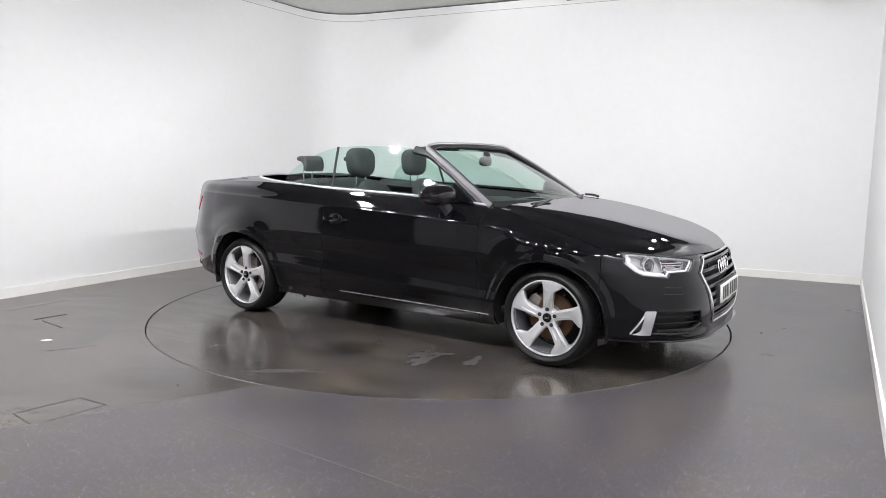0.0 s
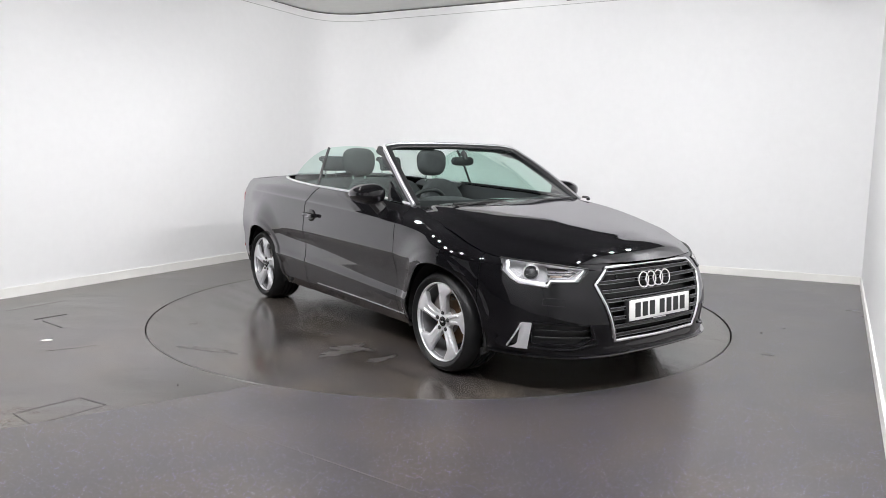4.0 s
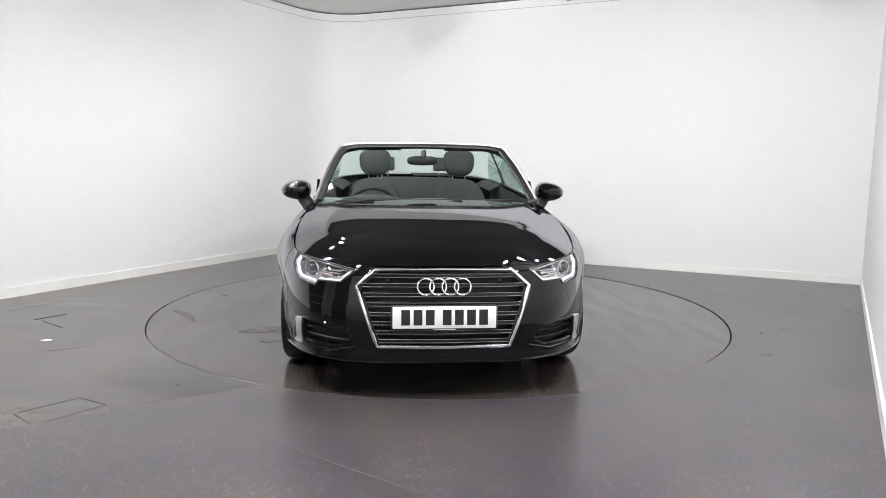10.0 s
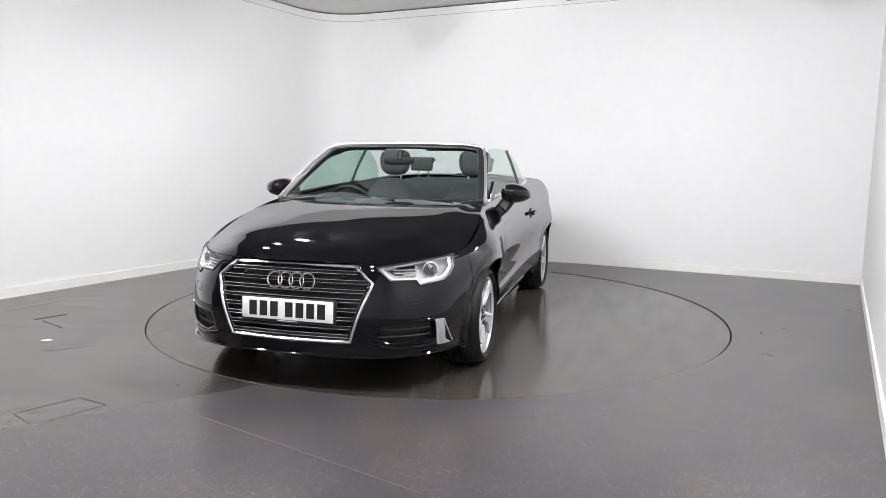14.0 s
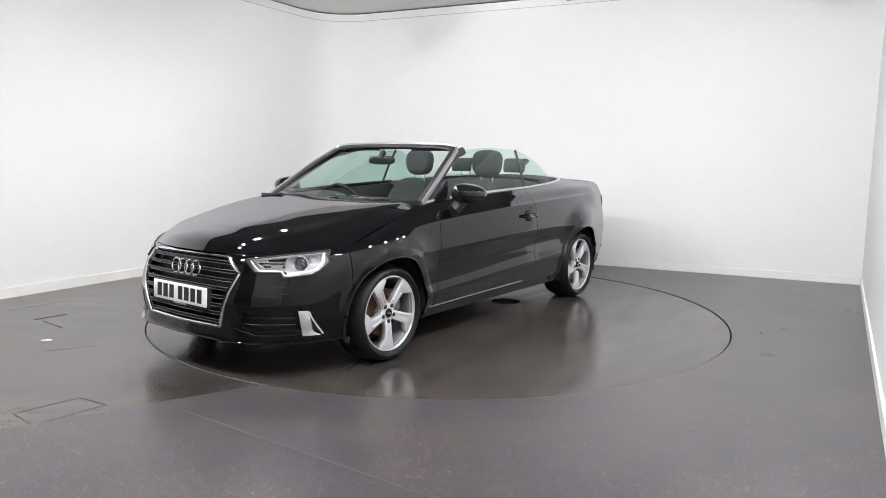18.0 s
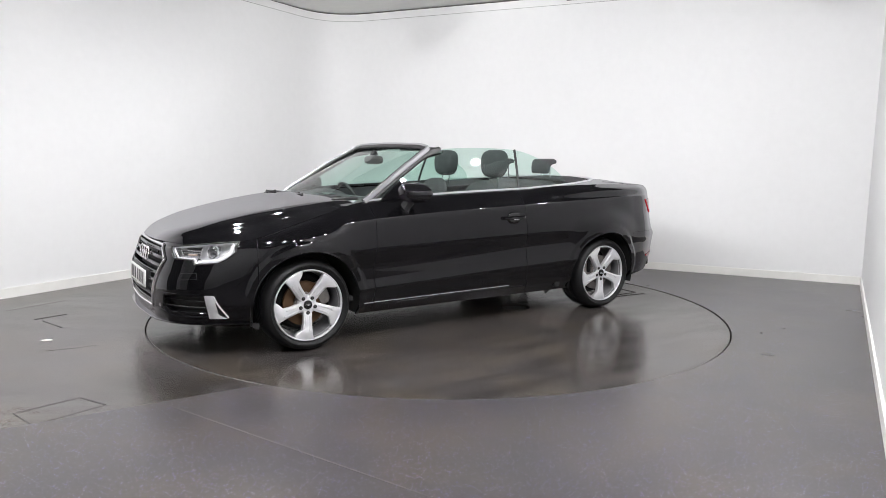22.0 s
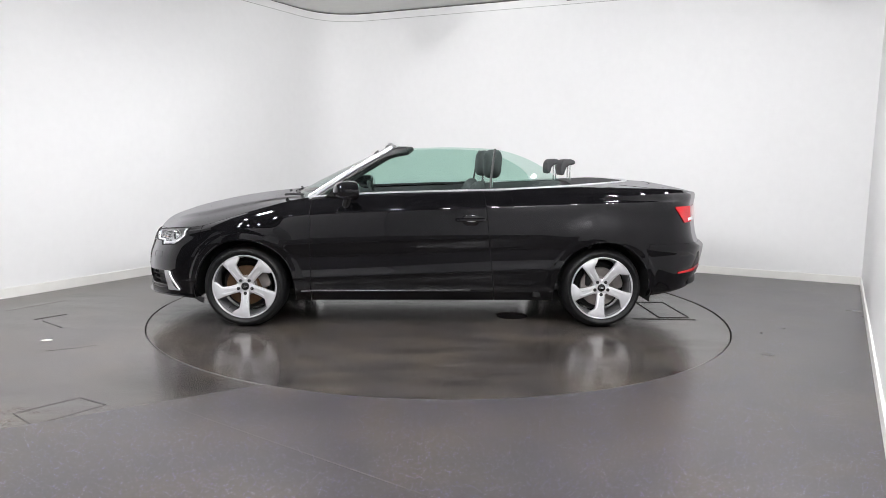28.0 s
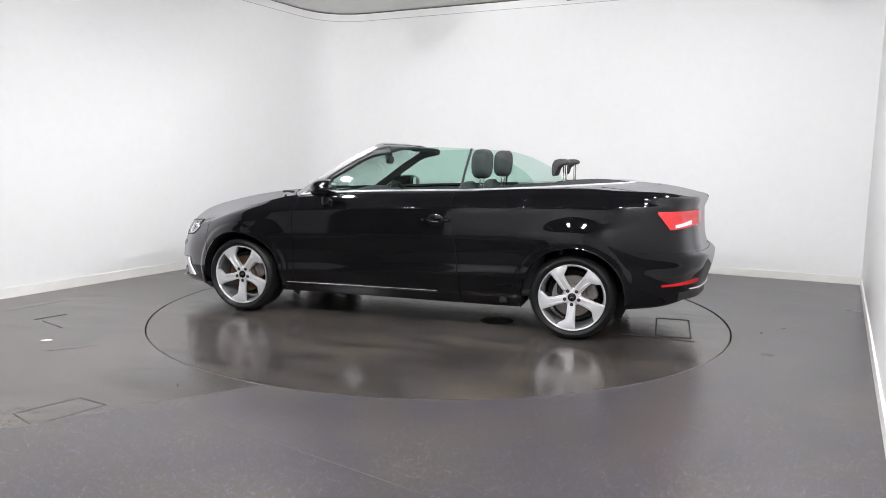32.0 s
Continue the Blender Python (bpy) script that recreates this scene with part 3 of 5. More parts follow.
line([.672, .676, .708, .808, .890, .955, .985, .990, .975, .972], [.092, .104, .068, .070, .090, .077, .066, .076, .078, .062])
line([.685, .685, .716, .822, .935, 1.00, 1.028, 1.02, .990, .985], [.098, .112, .076, .098, .150, .136, .128, .112, .086, .072])
SUB = 6


_SQ = np.linspace(0, S_END, 900)
_ZT = np.array([pchip(STATION, z, _SQ) for z, _ in LINES]).T
_IT = np.array([pchip(STATION, i, _SQ) for _, i in LINES]).T
_ZQ = np.linspace(0.14, 1.06, 461)
_TAB = np.array([pchip(_ZT[k], _IT[k], np.clip(_ZQ, _ZT[k][0], _ZT[k][-1])) for k in range(len(_SQ))])
_PXY, _PN = plan_at(_SQ)


def skin_column(s):
    """Heights and insets of the feature lines at the place s along the plan."""
    f = min(max(s / S_END * 899, 0.0), 898.999)
    k = int(f)
    f -= k
    return _ZT[k] * (1 - f) + _ZT[k + 1] * f, _IT[k] * (1 - f) + _IT[k + 1] * f


def arch_floor(x):
    """Lower edge that the wheel openings leave at x."""
    lo = -1.0
    for ax in (AX_F, AX_R):
        d = abs(x - ax)
        if d < ARCH_R:
            lo = max(lo, HUB_Z - 0.0095 + math.sqrt(max(0.0, ARCH_R ** 2 - d * d)))
    return lo


def flare(x, z):
    """The raised lip of the wings round the wheel openings."""
    f = 0.0
    for ax in (AX_F, AX_R):
        r = np.hypot(x - ax, np.maximum(z - HUB_Z, 0.0))
        k = np.clip((0.416 - r) / 0.024, 0, 1)
        w = np.clip((0.575 - r) / 0.155, 0, 1)
        up = np.clip(np.maximum(z - HUB_Z, 0.0) / np.maximum(r, 1e-6), 0, 1) ** 4
        f = f + 0.008 * (k * k * (3 - 2 * k)) * np.clip((z - 0.17) / 0.07, 0, 1) + 0.030 * (w * w * (3 - 2 * w)) * up * np.clip((z - 0.44) / 0.16, 0, 1)
    return f


def skin_point(s, z, out=0.0):
    """The point of the skin at the place s and height z, moved outwards by out."""
    f = min(max(s / S_END * 899, 0.0), 898.999)
    k = int(f)
    f -= k
    g = min(max((z - 0.14) / 0.002, 0.0), 459.999)
    j = int(g)
    g -= j
    i = (_TAB[k, j] * (1 - g) + _TAB[k, j + 1] * g) * (1 - f) + (_TAB[k + 1, j] * (1 - g) + _TAB[k + 1, j + 1] * g) * f
    px, py = _PXY[k] * (1 - f) + _PXY[k + 1] * f
    nx, ny = _PN[k] * (1 - f) + _PN[k + 1] * f
    y = py - ny * (i - out)
    return Vector((px - nx * (i - out), max(y, 0.0) if s < 0.02 or s > S_END - 0.02 else y, z))


def skin_panel(s0, s1, shear0=0.0, shear1=0.0, step=0.014, cut=None, z_from=None, z_to=None):
    """A grid over the skin between two places; shear leans an edge with height. cut(s, z): True where the panel is open."""
    q = list(np.linspace(s0, s1, max(2, int((s1 - s0) / step) + 1)))
    for ax in (AX_F, AX_R):
        for k in np.linspace(-1, 1, 49):
            sx = s_of_x(ax + ARCH_R * math.sin(k * math.pi / 2))
            if s0 < sx < s1:
                q.append(sx)
        for e in (-1, 1):
            sx = s_of_x(ax + e * (ARCH_R + 0.0008))
            if s0 < sx < s1:
                q.append(sx)
    q = np.unique(np.round(q, 5))
    rows = []
    for s in q:
        f = (s - s0) / (s1 - s0)
        zs, ins = skin_column(s)
        zz = np.concatenate([np.linspace(zs[k], zs[k + 1], SUB, endpoint=False) for k in range(len(zs) - 1)] + [zs[-1:]])
        if z_from is not None:
            zz = np.clip(zz, z_from, None)
        if z_to is not None:
            zz = np.clip(zz, None, z_to)
        p0, _ = plan_at(s)
        lo = arch_floor(p0[0, 0])
        zz = np.maximum(zz, min(lo, zs[-1] - 0.02))
        ii = pchip(zs, ins, zz)
        w0, w1 = max(0, 1 - f * 3), max(0, 1 - (1 - f) * 3)
        sv = s + (shear0 * w0 + shear1 * w1) * (zz - 0.7)
        p, n = plan_at(np.clip(sv, 0, S_END))
        xy = p - n * (ii - flare(p[:, 0], zz))[:, None]
        rows.append(np.column_stack([xy, zz]))
    P = np.array(rows)
    bm = grid_bm(P)
    if cut:
        n, m = P.shape[:2]
        bm.faces.ensure_lookup_table()
        dead = []
        for i in range(n - 1):
            for j in range(m - 1):
                c = P[i:i + 2, j:j + 2].mean((0, 1))
                if cut(c):
                    dead.append(bm.faces[i * (m - 1) + j])
        bmesh.ops.delete(bm, geom=dead, context="FACES")
    return tidy(bm)


def mirrored(bm):
    """A copy of the bmesh on the other side of the car."""
    b = bm.copy()
    for v in b.verts:
        v.co.y = -v.co.y
    return b


AT = pose(0, CAR_DY, 0)


def both(name, bm, mat, car, label="", thick=0.0, joined=False):
    """A part on the left and its mirror image on the right; joined: one piece across the middle."""
    if joined:
        m = mirrored(bm)
        me = bpy.data.meshes.new("tmp")
        m.to_mesh(me)
        m.free()
        bm.from_mesh(me)
        bpy.data.meshes.remove(me)
        tidy(bm, 4e-4)
        ob = part(name, bm, mat, car, label, AT)
        return [slab(ob, thick) if thick else ob]
    other = mirrored(bm)
    a = part(name, bm, mat, car, label, AT)
    b = part(name, other, mat, car, label, AT)
    if thick:
        slab(a, thick), slab(b, thick)
    return [a, b]


def inside(pt, poly):
    x, y = pt
    c = False
    for i in range(len(poly)):
        (x1, y1), (x2, y2) = poly[i], poly[i - 1]
        if (y1 > y) != (y2 > y) and x < (x2 - x1) * (y - y1) / (y2 - y1) + x1:
            c = not c
    return c


# outlines on the nose, as (y, z)
GRILLE = [(0.0, 0.674), (0.348, 0.668), (0.440, 0.588), (0.336, 0.288), (0.0, 0.284)]
LAMP = [(0.447, 0.664), (0.60, 0.687), (0.768, 0.712), (0.787, 0.652), (0.772, 0.610), (0.752, 0.587), (0.655, 0.572), (0.636, 0.599), (0.520, 0.601)]
FOG = [(0.49, 0.385), (0.722, 0.392), (0.732, 0.34), (0.722, 0.274), (0.53, 0.272), (0.46, 0.305)]
_ytab = None


def s_of_y(y):
    """Place along the nose for a given y."""
    global _ytab
    if _ytab is None:
        q = np.linspace(0, 1.6, 1200)
        p = hermite(_cs, PLAN, _gp, q)
        zs = 0.55
        pts = np.array([skin_point(s, 0.5) for s in q])
        _ytab = (np.maximum.accumulate(pts[:, 1]), q)
    return float(np.interp(y, _ytab[0], _ytab[1]))


def on_nose(y, z, out=0.0):
    """The point of the nose whose sideways place is y."""
    s = s_of_y(y)
    for _ in range(6):
        p = skin_point(s, z, 0.0)
        s = min(max(s + (y - p.y) * 1.0, 0.0), 1.9)
    return skin_point(s, z, out)


def nose_cut(c):
    k = (c[1], c[2])
    return inside(k, GRILLE + [(-0.01, 0.284), (-0.01, 0.672)]) or inside(k, LAMP) or inside(k, FOG)


def body_panels(car):
    """Bumpers, wings, doors, quarters, sills, bonnet, rear deck and boot lid."""
    g = 0.0025
    s_bump = s_of_x(1.745)
    s_d0, s_d1 = s_of_x(0.955), s_of_x(-0.325)
    s_rb = s_of_x(-1.50)
    both("front_bumper", skin_panel(0.0, s_bump - g, cut=nose_cut, step=0.012), M_PAINT, car, "gloss black front bumper", 0.003, joined=True)
    both("front_wing", skin_panel(s_bump + g, s_d0 - g), M_PAINT, car, "gloss black front wing", 0.003)
    both("door", skin_panel(s_d0 + g, s_d1 - g, 0.0, -0.11, z_from=0.262), M_PAINT, car, "closed gloss black door", 0.003)
    both("sill", skin_panel(s_d0 + g, s_d1 - g, 0.0, -0.11, z_to=0.256), M_PAINT, car, "gloss black sill", 0.003)
    bm = skin_panel(s_d1 + g, s_rb, -0.11, 0.0)
    extra = skin_panel(s_rb, S_END, z_from=0.625)
    me = bpy.data.meshes.new("tmp")
    extra.to_mesh(me)
    extra.free()
    bm.from_mesh(me)
    bpy.data.meshes.remove(me)
    both("rear_quarter", tidy(bm, 1e-4), M_PAINT, car, "gloss black rear quarter panel", 0.003)
    both("rear_bumper", skin_panel(s_rb + 0.7 * g, S_END, z_to=0.6235), M_PAINT, car, "gloss black rear bumper", 0.003, joined=True)

    # dark flanges behind the shut lines
    for sc, sh in ((s_bump, 0.0), (s_d0, 0.0), (s_d1, -0.11), (s_rb, 0.0)):
        P = []
        for z in np.linspace(0.24, 0.99, 24):
            zs, _ = skin_column(sc)
            if z > zs[-1] - 0.004:
                break
            if z < arch_floor(plan_at(sc)[0][0, 0]) + 0.012:
                continue
            P.append([tuple(skin_point(sc + sh * (z - 0.7) + d, z, -0.009)) for d in (-0.02, 0.0, 0.02)])
        both("shut_flange", grid_bm(np.array(P)), M_WELL, car)
    # arch lips
    for ax in (AX_F, AX_R):
        path = []
        for k in np.linspace(-0.99, 0.99, 40):
            x = ax + ARCH_R * math.sin(k * math.pi / 2)
            path.append(skin_point(s_of_x(x), arch_floor(x), -0.004 + float(flare(x, arch_floor(x)))))
        both("arch_lip", sweep_bm(path, ring(0.006, 8)), M_PAINT, car)

    # bonnet
    edge = []
    for s in np.linspace(0.50, s_of_x(0.985), 60):
        x = plan_at(s)[0][0, 0]
        k = min(max((1.35 - x) / 0.365, 0.0), 1.0)
        edge.append(tuple(skin_point(s, skin_column(s)[0][-1] - 0.030 * k * k, -0.004) + Vector((0, 0, 0.002))))
    edge = np.array(edge)
    mid = smooth_path([(2.209, 0, 0.690), (2.150, 0, 0.742), (2.00, 0, 0.806), (1.72, 0, 0.882), (1.45, 0, 0.930), (1.165, 0, 0.962)], 60)
    P = np.zeros((60, 33, 3))
    for i in range(60):
        for j in range(33):
            b = j / 32
            bc = 0.82 - 0.10 * (1 - i / 59)
            e, c = edge[i], mid[i]
            z = e[2] + (c[2] - e[2]) * (1 - b ** 3.2)
            z += 0.008 * math.exp(-(max(0.0, bc - b) / 0.20) ** 2 - (max(0.0, b - bc) / 0.04) ** 2) * min(1, i / 14)
            P[i, j] = (c[0] + (e[0] - c[0]) * b ** 2.3, e[1] * b, z)
    both("bonnet", grid_bm(P), M_PAINT, car, "gloss black bonnet with two creases", 0.003, joined=True)
    # cowl between bonnet and windscreen
    rear = P[-1]
    cow = np.zeros((4, 33, 3))
    for j in range(33):
        b = j / 32
        a = rear[j] + np.array((-0.008, 0, -0.006))
        w = np.array((1.135 - 0.20 * b ** 2.2, 0.735 * b, 0.932 - 0.01 * b))
        for i in range(4):
            cow[i, j] = a + (w - a) * i / 3 - np.array((0, 0, 0.018 * math.sin(math.pi * i / 3)))
    both("cowl", grid_bm(cow), M_BLACK, car, "black plastic cowl under the wipers", 0.003, joined=True)

    # rear deck between the chrome surround and the shoulder
    inner = smooth_path([(-0.45, 0.757, 1.006), (-0.80, 0.733, 1.026), (-1.10, 0.665, 1.046), (-1.35, 0.505, 1.060), (-1.485, 0.27, 1.065), (-1.525, 0, 1.066)], 64)
    s_a = s_of_x(-0.45)
    lo, hi = 0.52, 0.30
    deck, lid = np.zeros((64, 13, 3)), []
    grid = np.zeros((64, 27, 3))
    for i in range(64):
        s = s_a + (S_END - s_a) * (i / 63)
        zs, ins = skin_column(s)
        p, n = plan_at(s)
        o = np.array((*(p[0] - n[0] * ins[-1]), zs[-1]))
        if i == 63:
            o[1] = 0
        for j in range(27):
            b = j / 26
            q = inner[i] + (o - inner[i]) * b
            q[2] += (0.004 + 0.016 * max(0.0, (i - 40) / 23)) * math.sin(math.pi * b) * min(1.0, np.linalg.norm(o[:2] - inner[i][:2]) / 0.3)
            grid[i, j] = q
    k, jb = 31, 9
    bm = grid_bm(grid[:k + 1])
    grid_bm(grid[k:, :jb + 1], bm)
    both("rear_deck", tidy(bm), M_PAINT, car, "gloss black rear deck round the folded roof", 0.003, joined=True)
    lidg = grid[k:, jb:].copy()
    lidg[0] += (lidg[1] - lidg[0]) * 0.35
    lidg[:, 0] += (lidg[:, 1] - lidg[:, 0]) * 0.35
    lidg[:, :, 2] += 0.0015
    both("boot_lid", grid_bm(lidg), M_PAINT, car, "gloss black boot lid with a lip", 0.003, joined=True)
    # chrome surround of the belt line
    belt = [skin_point(s, 10, 0.0) for s in np.linspace(s_d0 + 0.005, s_a, 40)]
    belt = [Vector((v.x, v.y, skin_column(s)[0][-1] + 0.004)) for v, s in zip(belt, np.linspace(s_d0 + 0.005, s_a, 40))]
    path = [tuple(v) for v in belt[:-1]] + [tuple(p + np.array((0, 0, 0.002))) for p in inner]
    path = np.array(path)
    left = sweep_bm(path, flat(0.022, 0.014))
    both("belt_trim", left, M_SATIN, car, "bright chrome belt-line trim", joined=True)
    return inner, belt


def underbody(car):
    """Dark floor pan, wheel wells and inner shell that close the car below."""
    bm = bmesh.new()
    box_bm(-0.80, 2.0, -0.60, 0.60, 0.19, 0.24, 0.01, 1, bm)
    box_bm(-0.74, 1.0, -0.80, 0.80, 0.20, 0.25, 0.01, 1, bm)
    box_bm(1.80, 2.06, -0.62, 0.62, 0.22, 0.60, 0.03, 2, bm)
    box_bm(1.05, 1.9, -0.50, 0.50, 0.24, 0.64, 0.05, 2, bm)
    box_bm(-1.90, -0.75, -0.55, 0.55, 0.28, 0.80, 0.04, 2, bm)
    box_bm(-0.72, -0.66, -0.84, 0.84, 0.22, 0.80, 0.01, 1, bm)
    box_bm(-1.10, -1.06, -0.80, 0.80, 0.30, 0.96, 0.01, 1, bm)
    box_bm(0.98, 1.03, -0.80, 0.80, 0.22, 0.80, 0.01, 1, bm)
    part("floor_pan", bm, M_WELL, car, "dark underbody", AT)
    for ax in (AX_F, AX_R):
        P = np.zeros((25, 3, 3))
        for i in range(25):
            a = math.pi * (i / 24 * 1.16 - 0.08)
            for j, y in enumerate((0.875, 0.70, 0.52)):
                r = ARCH_R + 0.010
                P[i, j] = (ax + r * math.cos(a), y if j else 0.845, HUB_Z - 0.0095 + r * math.sin(a))
        both("wheel_arch_liner", grid_bm(P), M_WELL, car, "dark wheel arch liner")
        bm = lathe_bm([(0.02, 0.50), (0.37, 0.50), (0.37, 0.51), (0.02, 0.51)], 32)
        bmesh.ops.translate(bm, verts=bm.verts, vec=(ax, 0, HUB_Z))
        bmesh.ops.delete(bm, geom=[f for f in bm.faces if f.calc_center_median().z < 0.2], context="FACES")
        both("inner_well", bm, M_WELL, car)
    for y, n in ((0.45, 0), (0.52, 1)):
        bm = lathe_bm([(0.026, -1.965), (0.031, -1.965), (0.031, -1.8), (0.026, -1.8)], 20, "x")
        bmesh.ops.translate(bm, verts=bm.verts, vec=(0, y, 0.345))
        part("exhaust_pipe", bm, M_IRON, car, "grey steel exhaust tip", AT)


# ---------------------------------------------------------------- wheels
def wheel(car, ax, side, phase):
    """An alloy wheel with tyre; side +1 is the car's left. Local y points outwards."""
    y_face = 0.868 if ax == AX_F else 0.862
    at = pose(ax, CAR_DY + side * y_face, HUB_Z, 0, 0, 0 if side > 0 else 180)
    holder = part("wheel", lathe_bm([(0.2185, -0.008), (0.2205, 0.000), (0.2245, 0.004), (0.2290, 0.003), (0.2305, -0.005), (0.228, -0.014), (0.222, -0.022), (0.2125, -0.026), (0.2120, -0.020)], 72),
                  M_WHEEL, car, "silver five-spoke alloy wheel with black tyre", at)
    prof = [(0.2270, -0.008), (0.2330, 0.000), (0.2420, 0.013), (0.257, 0.0185), (0.270, 0.013), (0.281, -0.002), (0.288, -0.020), (0.2935, -0.042), (TYRE_R, -0.064)]
    for k in range(4):
        yy = -0.075 - k * 0.036
        prof += [(TYRE_R, yy + 0.009), (TYRE_R - 0.007, yy + 0.006), (TYRE_R - 0.007, yy - 0.000), (TYRE_R, yy - 0.003)]
    prof += [(0.292, -0.200), (0.284, -0.222), (0.262, -0.232), (0.230, -0.205)]
    part("tyre", lathe_bm(prof, 96), M_RUBBER, holder, "black road tyre with tread grooves")
    part("barrel", lathe_bm([(0.221, -0.012), (0.212, -0.03), (0.207, -0.06), (0.202, -0.16), (0.226, -0.19), (0.229, -0.19), (0.206, -0.165), (0.214, -0.05), (0.223, -0.02)], 64), M_WHEELD, holder, "silver wheel barrel")
    # raised sidewall ribs
    part("sidewall_rib", lathe_bm([(0.252, 0.0165), (0.254, 0.0195), (0.259, 0.0195), (0.261, 0.0175)], 72), M_RUBBER, holder)
    # broad blades that widen to one side where they meet the rim
    outline = [(0.030, -0.022), (0.060, -0.027), (0.110, -0.026), (0.160, -0.026), (0.196, -0.028), (0.2195, -0.033), (0.2220, -0.010), (0.2212, 0.020), (0.2165, 0.050), (0.2080, 0.078),
               (0.1985, 0.098), (0.184, 0.088), (0.158, 0.042), (0.110, 0.033), (0.060, 0.030), (0.030, 0.024)]

    def dish(bm, base):
        for v in bm.verts:
            v.co.z += base - 0.020 * (1 - min(1, v.co.x / 0.20)) ** 1.4 + (0.006 * min(1, max(0, (v.co.x - 0.16) / 0.05)))
    for k in range(5):
        a = math.radians(phase + 72 * k)
        bm = prism_bm(outline, 0.032, 0.0045, 2)
        dish(bm, -0.036)
        R = Matrix.Rotation(-a, 4, "Y") @ Matrix(((1, 0, 0, 0), (0, 0, 1, 0), (0, 1, 0, 0), (0, 0, 0, 1)))
        bmesh.ops.transform(bm, matrix=R, verts=bm.verts)
        sp = part("spoke", bm, M_WHEEL, holder)
        # raised rib with a hooked end, and a sunk facet beside it
        for pts, h in (([(0.070, -0.018), (0.120, -0.018), (0.160, -0.019), (0.174, -0.010), (0.168, 0.002), (0.158, -0.004), (0.120, -0.006), (0.070, -0.006)], 0.009),
                       ([(0.074, 0.010), (0.118, 0.013), (0.150, 0.020), (0.150, 0.029), (0.112, 0.023), (0.074, 0.019)], 0.006)):
            g = prism_bm(pts, h, 0.0022, 1)
            dish(g, -0.0065)
            bmesh.ops.transform(g, matrix=R, verts=g.verts)
            part("spoke_ridge", g, M_WHEEL, sp)
    part("hub", lathe_bm([(0.001, -0.018), (0.040, -0.018), (0.052, -0.021), (0.060, -0.026), (0.064, -0.05), (0.001, -0.06)], 40), M_WHEEL, holder)
    part("centre_cap", lathe_bm([(0.001, -0.011), (0.022, -0.011), (0.027, -0.013), (0.029, -0.017), (0.029, -0.024), (0.001, -0.024)], 32), M_GLOSSB, holder, "dark centre cap with silver rings")
    for k in range(4):
        t = lathe_bm([(0.0052 + 0.0011 * math.cos(q), 0.0011 * math.sin(q)) for q in np.linspace(0, 2 * math.pi, 7)], 18)
        bmesh.ops.translate(t, verts=t.verts, vec=(-0.0105 + 0.007 * k, -0.0105, 0))
        part("cap_ring", t, M_CHROME, holder)
    for k in range(5):
        a = math.radians(phase + 72 * k)
        b = lathe_bm([(0.001, -0.001), (0.007, -0.001), (0.0115, -0.004), (0.0135, -0.012), (0.0135, -0.03)], 16)
        bmesh.ops.translate(b, verts=b.verts, vec=(0.051 * math.cos(a), -0.009, 0.051 * math.sin(a)))
        part("wheel_bolt", b, M_BLACK, holder, "dark bolt cap")
    part("brake_disc", lathe_bm([(0.06, -0.075), (0.142, -0.075), (0.144, -0.078), (0.144, -0.096), (0.06, -0.096)], 56), M_RUST if ax == AX_F else M_IRON, holder, "rusty brake disc")
    part("disc_bell", lathe_bm([(0.001, -0.055), (0.07, -0.055), (0.075, -0.06), (0.075, -0.078)], 32), M_IRON, holder)
    cal = prism_bm([(0.095, -0.07), (0.150, -0.075), (0.168, -0.05), (0.172, 0.0), (0.168, 0.05), (0.150, 0.075), (0.095, 0.07)], 0.06, 0.008, 2)
    a = math.radians(155 if side > 0 else 25)
    R = Matrix.Translation((0, -0.125, 0)) @ Matrix.Rotation(-a, 4, "Y") @ Matrix(((1, 0, 0, 0), (0, 0, 1, 0), (0, 1, 0, 0), (0, 0, 0, 1)))
    bmesh.ops.transform(cal, matrix=R, verts=cal.verts)
    part("brake_caliper", cal, M_IRON, holder, "grey cast brake caliper")
    part("axle_drum", lathe_bm([(0.001, -0.13), (0.17, -0.13), (0.185, -0.16), (0.001, -0.17)], 32), M_WELL, holder)
    valve = lathe_bm([(0.001, 0.006), (0.004, 0.004), (0.004, -0.02)], 10)
    bmesh.ops.translate(valve, verts=valve.verts, vec=(0.185 * math.cos(math.radians(phase + 36)), 0, 0.185 * math.sin(math.radians(phase + 36))))
    part("valve", valve, M_BLACK, holder)


# ---------------------------------------------------------------- nose
def outline_path(poly, out, n=14, closed=True):
    """Follows an outline of (y, z) corners on the nose."""
    pts = []
    m = len(poly)
    for i in range(m if closed else m - 1):
        (y0, z0), (y1, z1) = poly[i], poly[(i + 1) % m]
        for t in np.linspace(0, 1, n, endpoint=False):
            pts.append(on_nose(y0 + (y1 - y0) * t, z0 + (z1 - z0) * t, out))
    if not closed:
        pts.append(on_nose(*poly[-1], out))
    return pts


def fill_poly(poly, out, n=10):
    """A patch that fills an outline on the nose, ring by ring."""
    c = np.mean(np.array(poly), axis=0)
    rows = []
    for k in np.linspace(1, 0.001, 9):
        ringpts = []
        for i in range(len(poly)):
            (y0, z0), (y1, z1) = poly[i], poly[(i + 1) % len(poly)]
            for t in np.linspace(0, 1, n, endpoint=False):
                y, z = y0 + (y1 - y0) * t, z0 + (z1 - z0) * t
                ringpts.append(tuple(on_nose(c[0] + (y - c[0]) * k, c[1] + (z - c[1]) * k, out)))
        rows.append(ringpts)
    P = np.array(rows).transpose(1, 0, 2)
    return tidy(grid_bm(P, close_u=True), 1e-5)


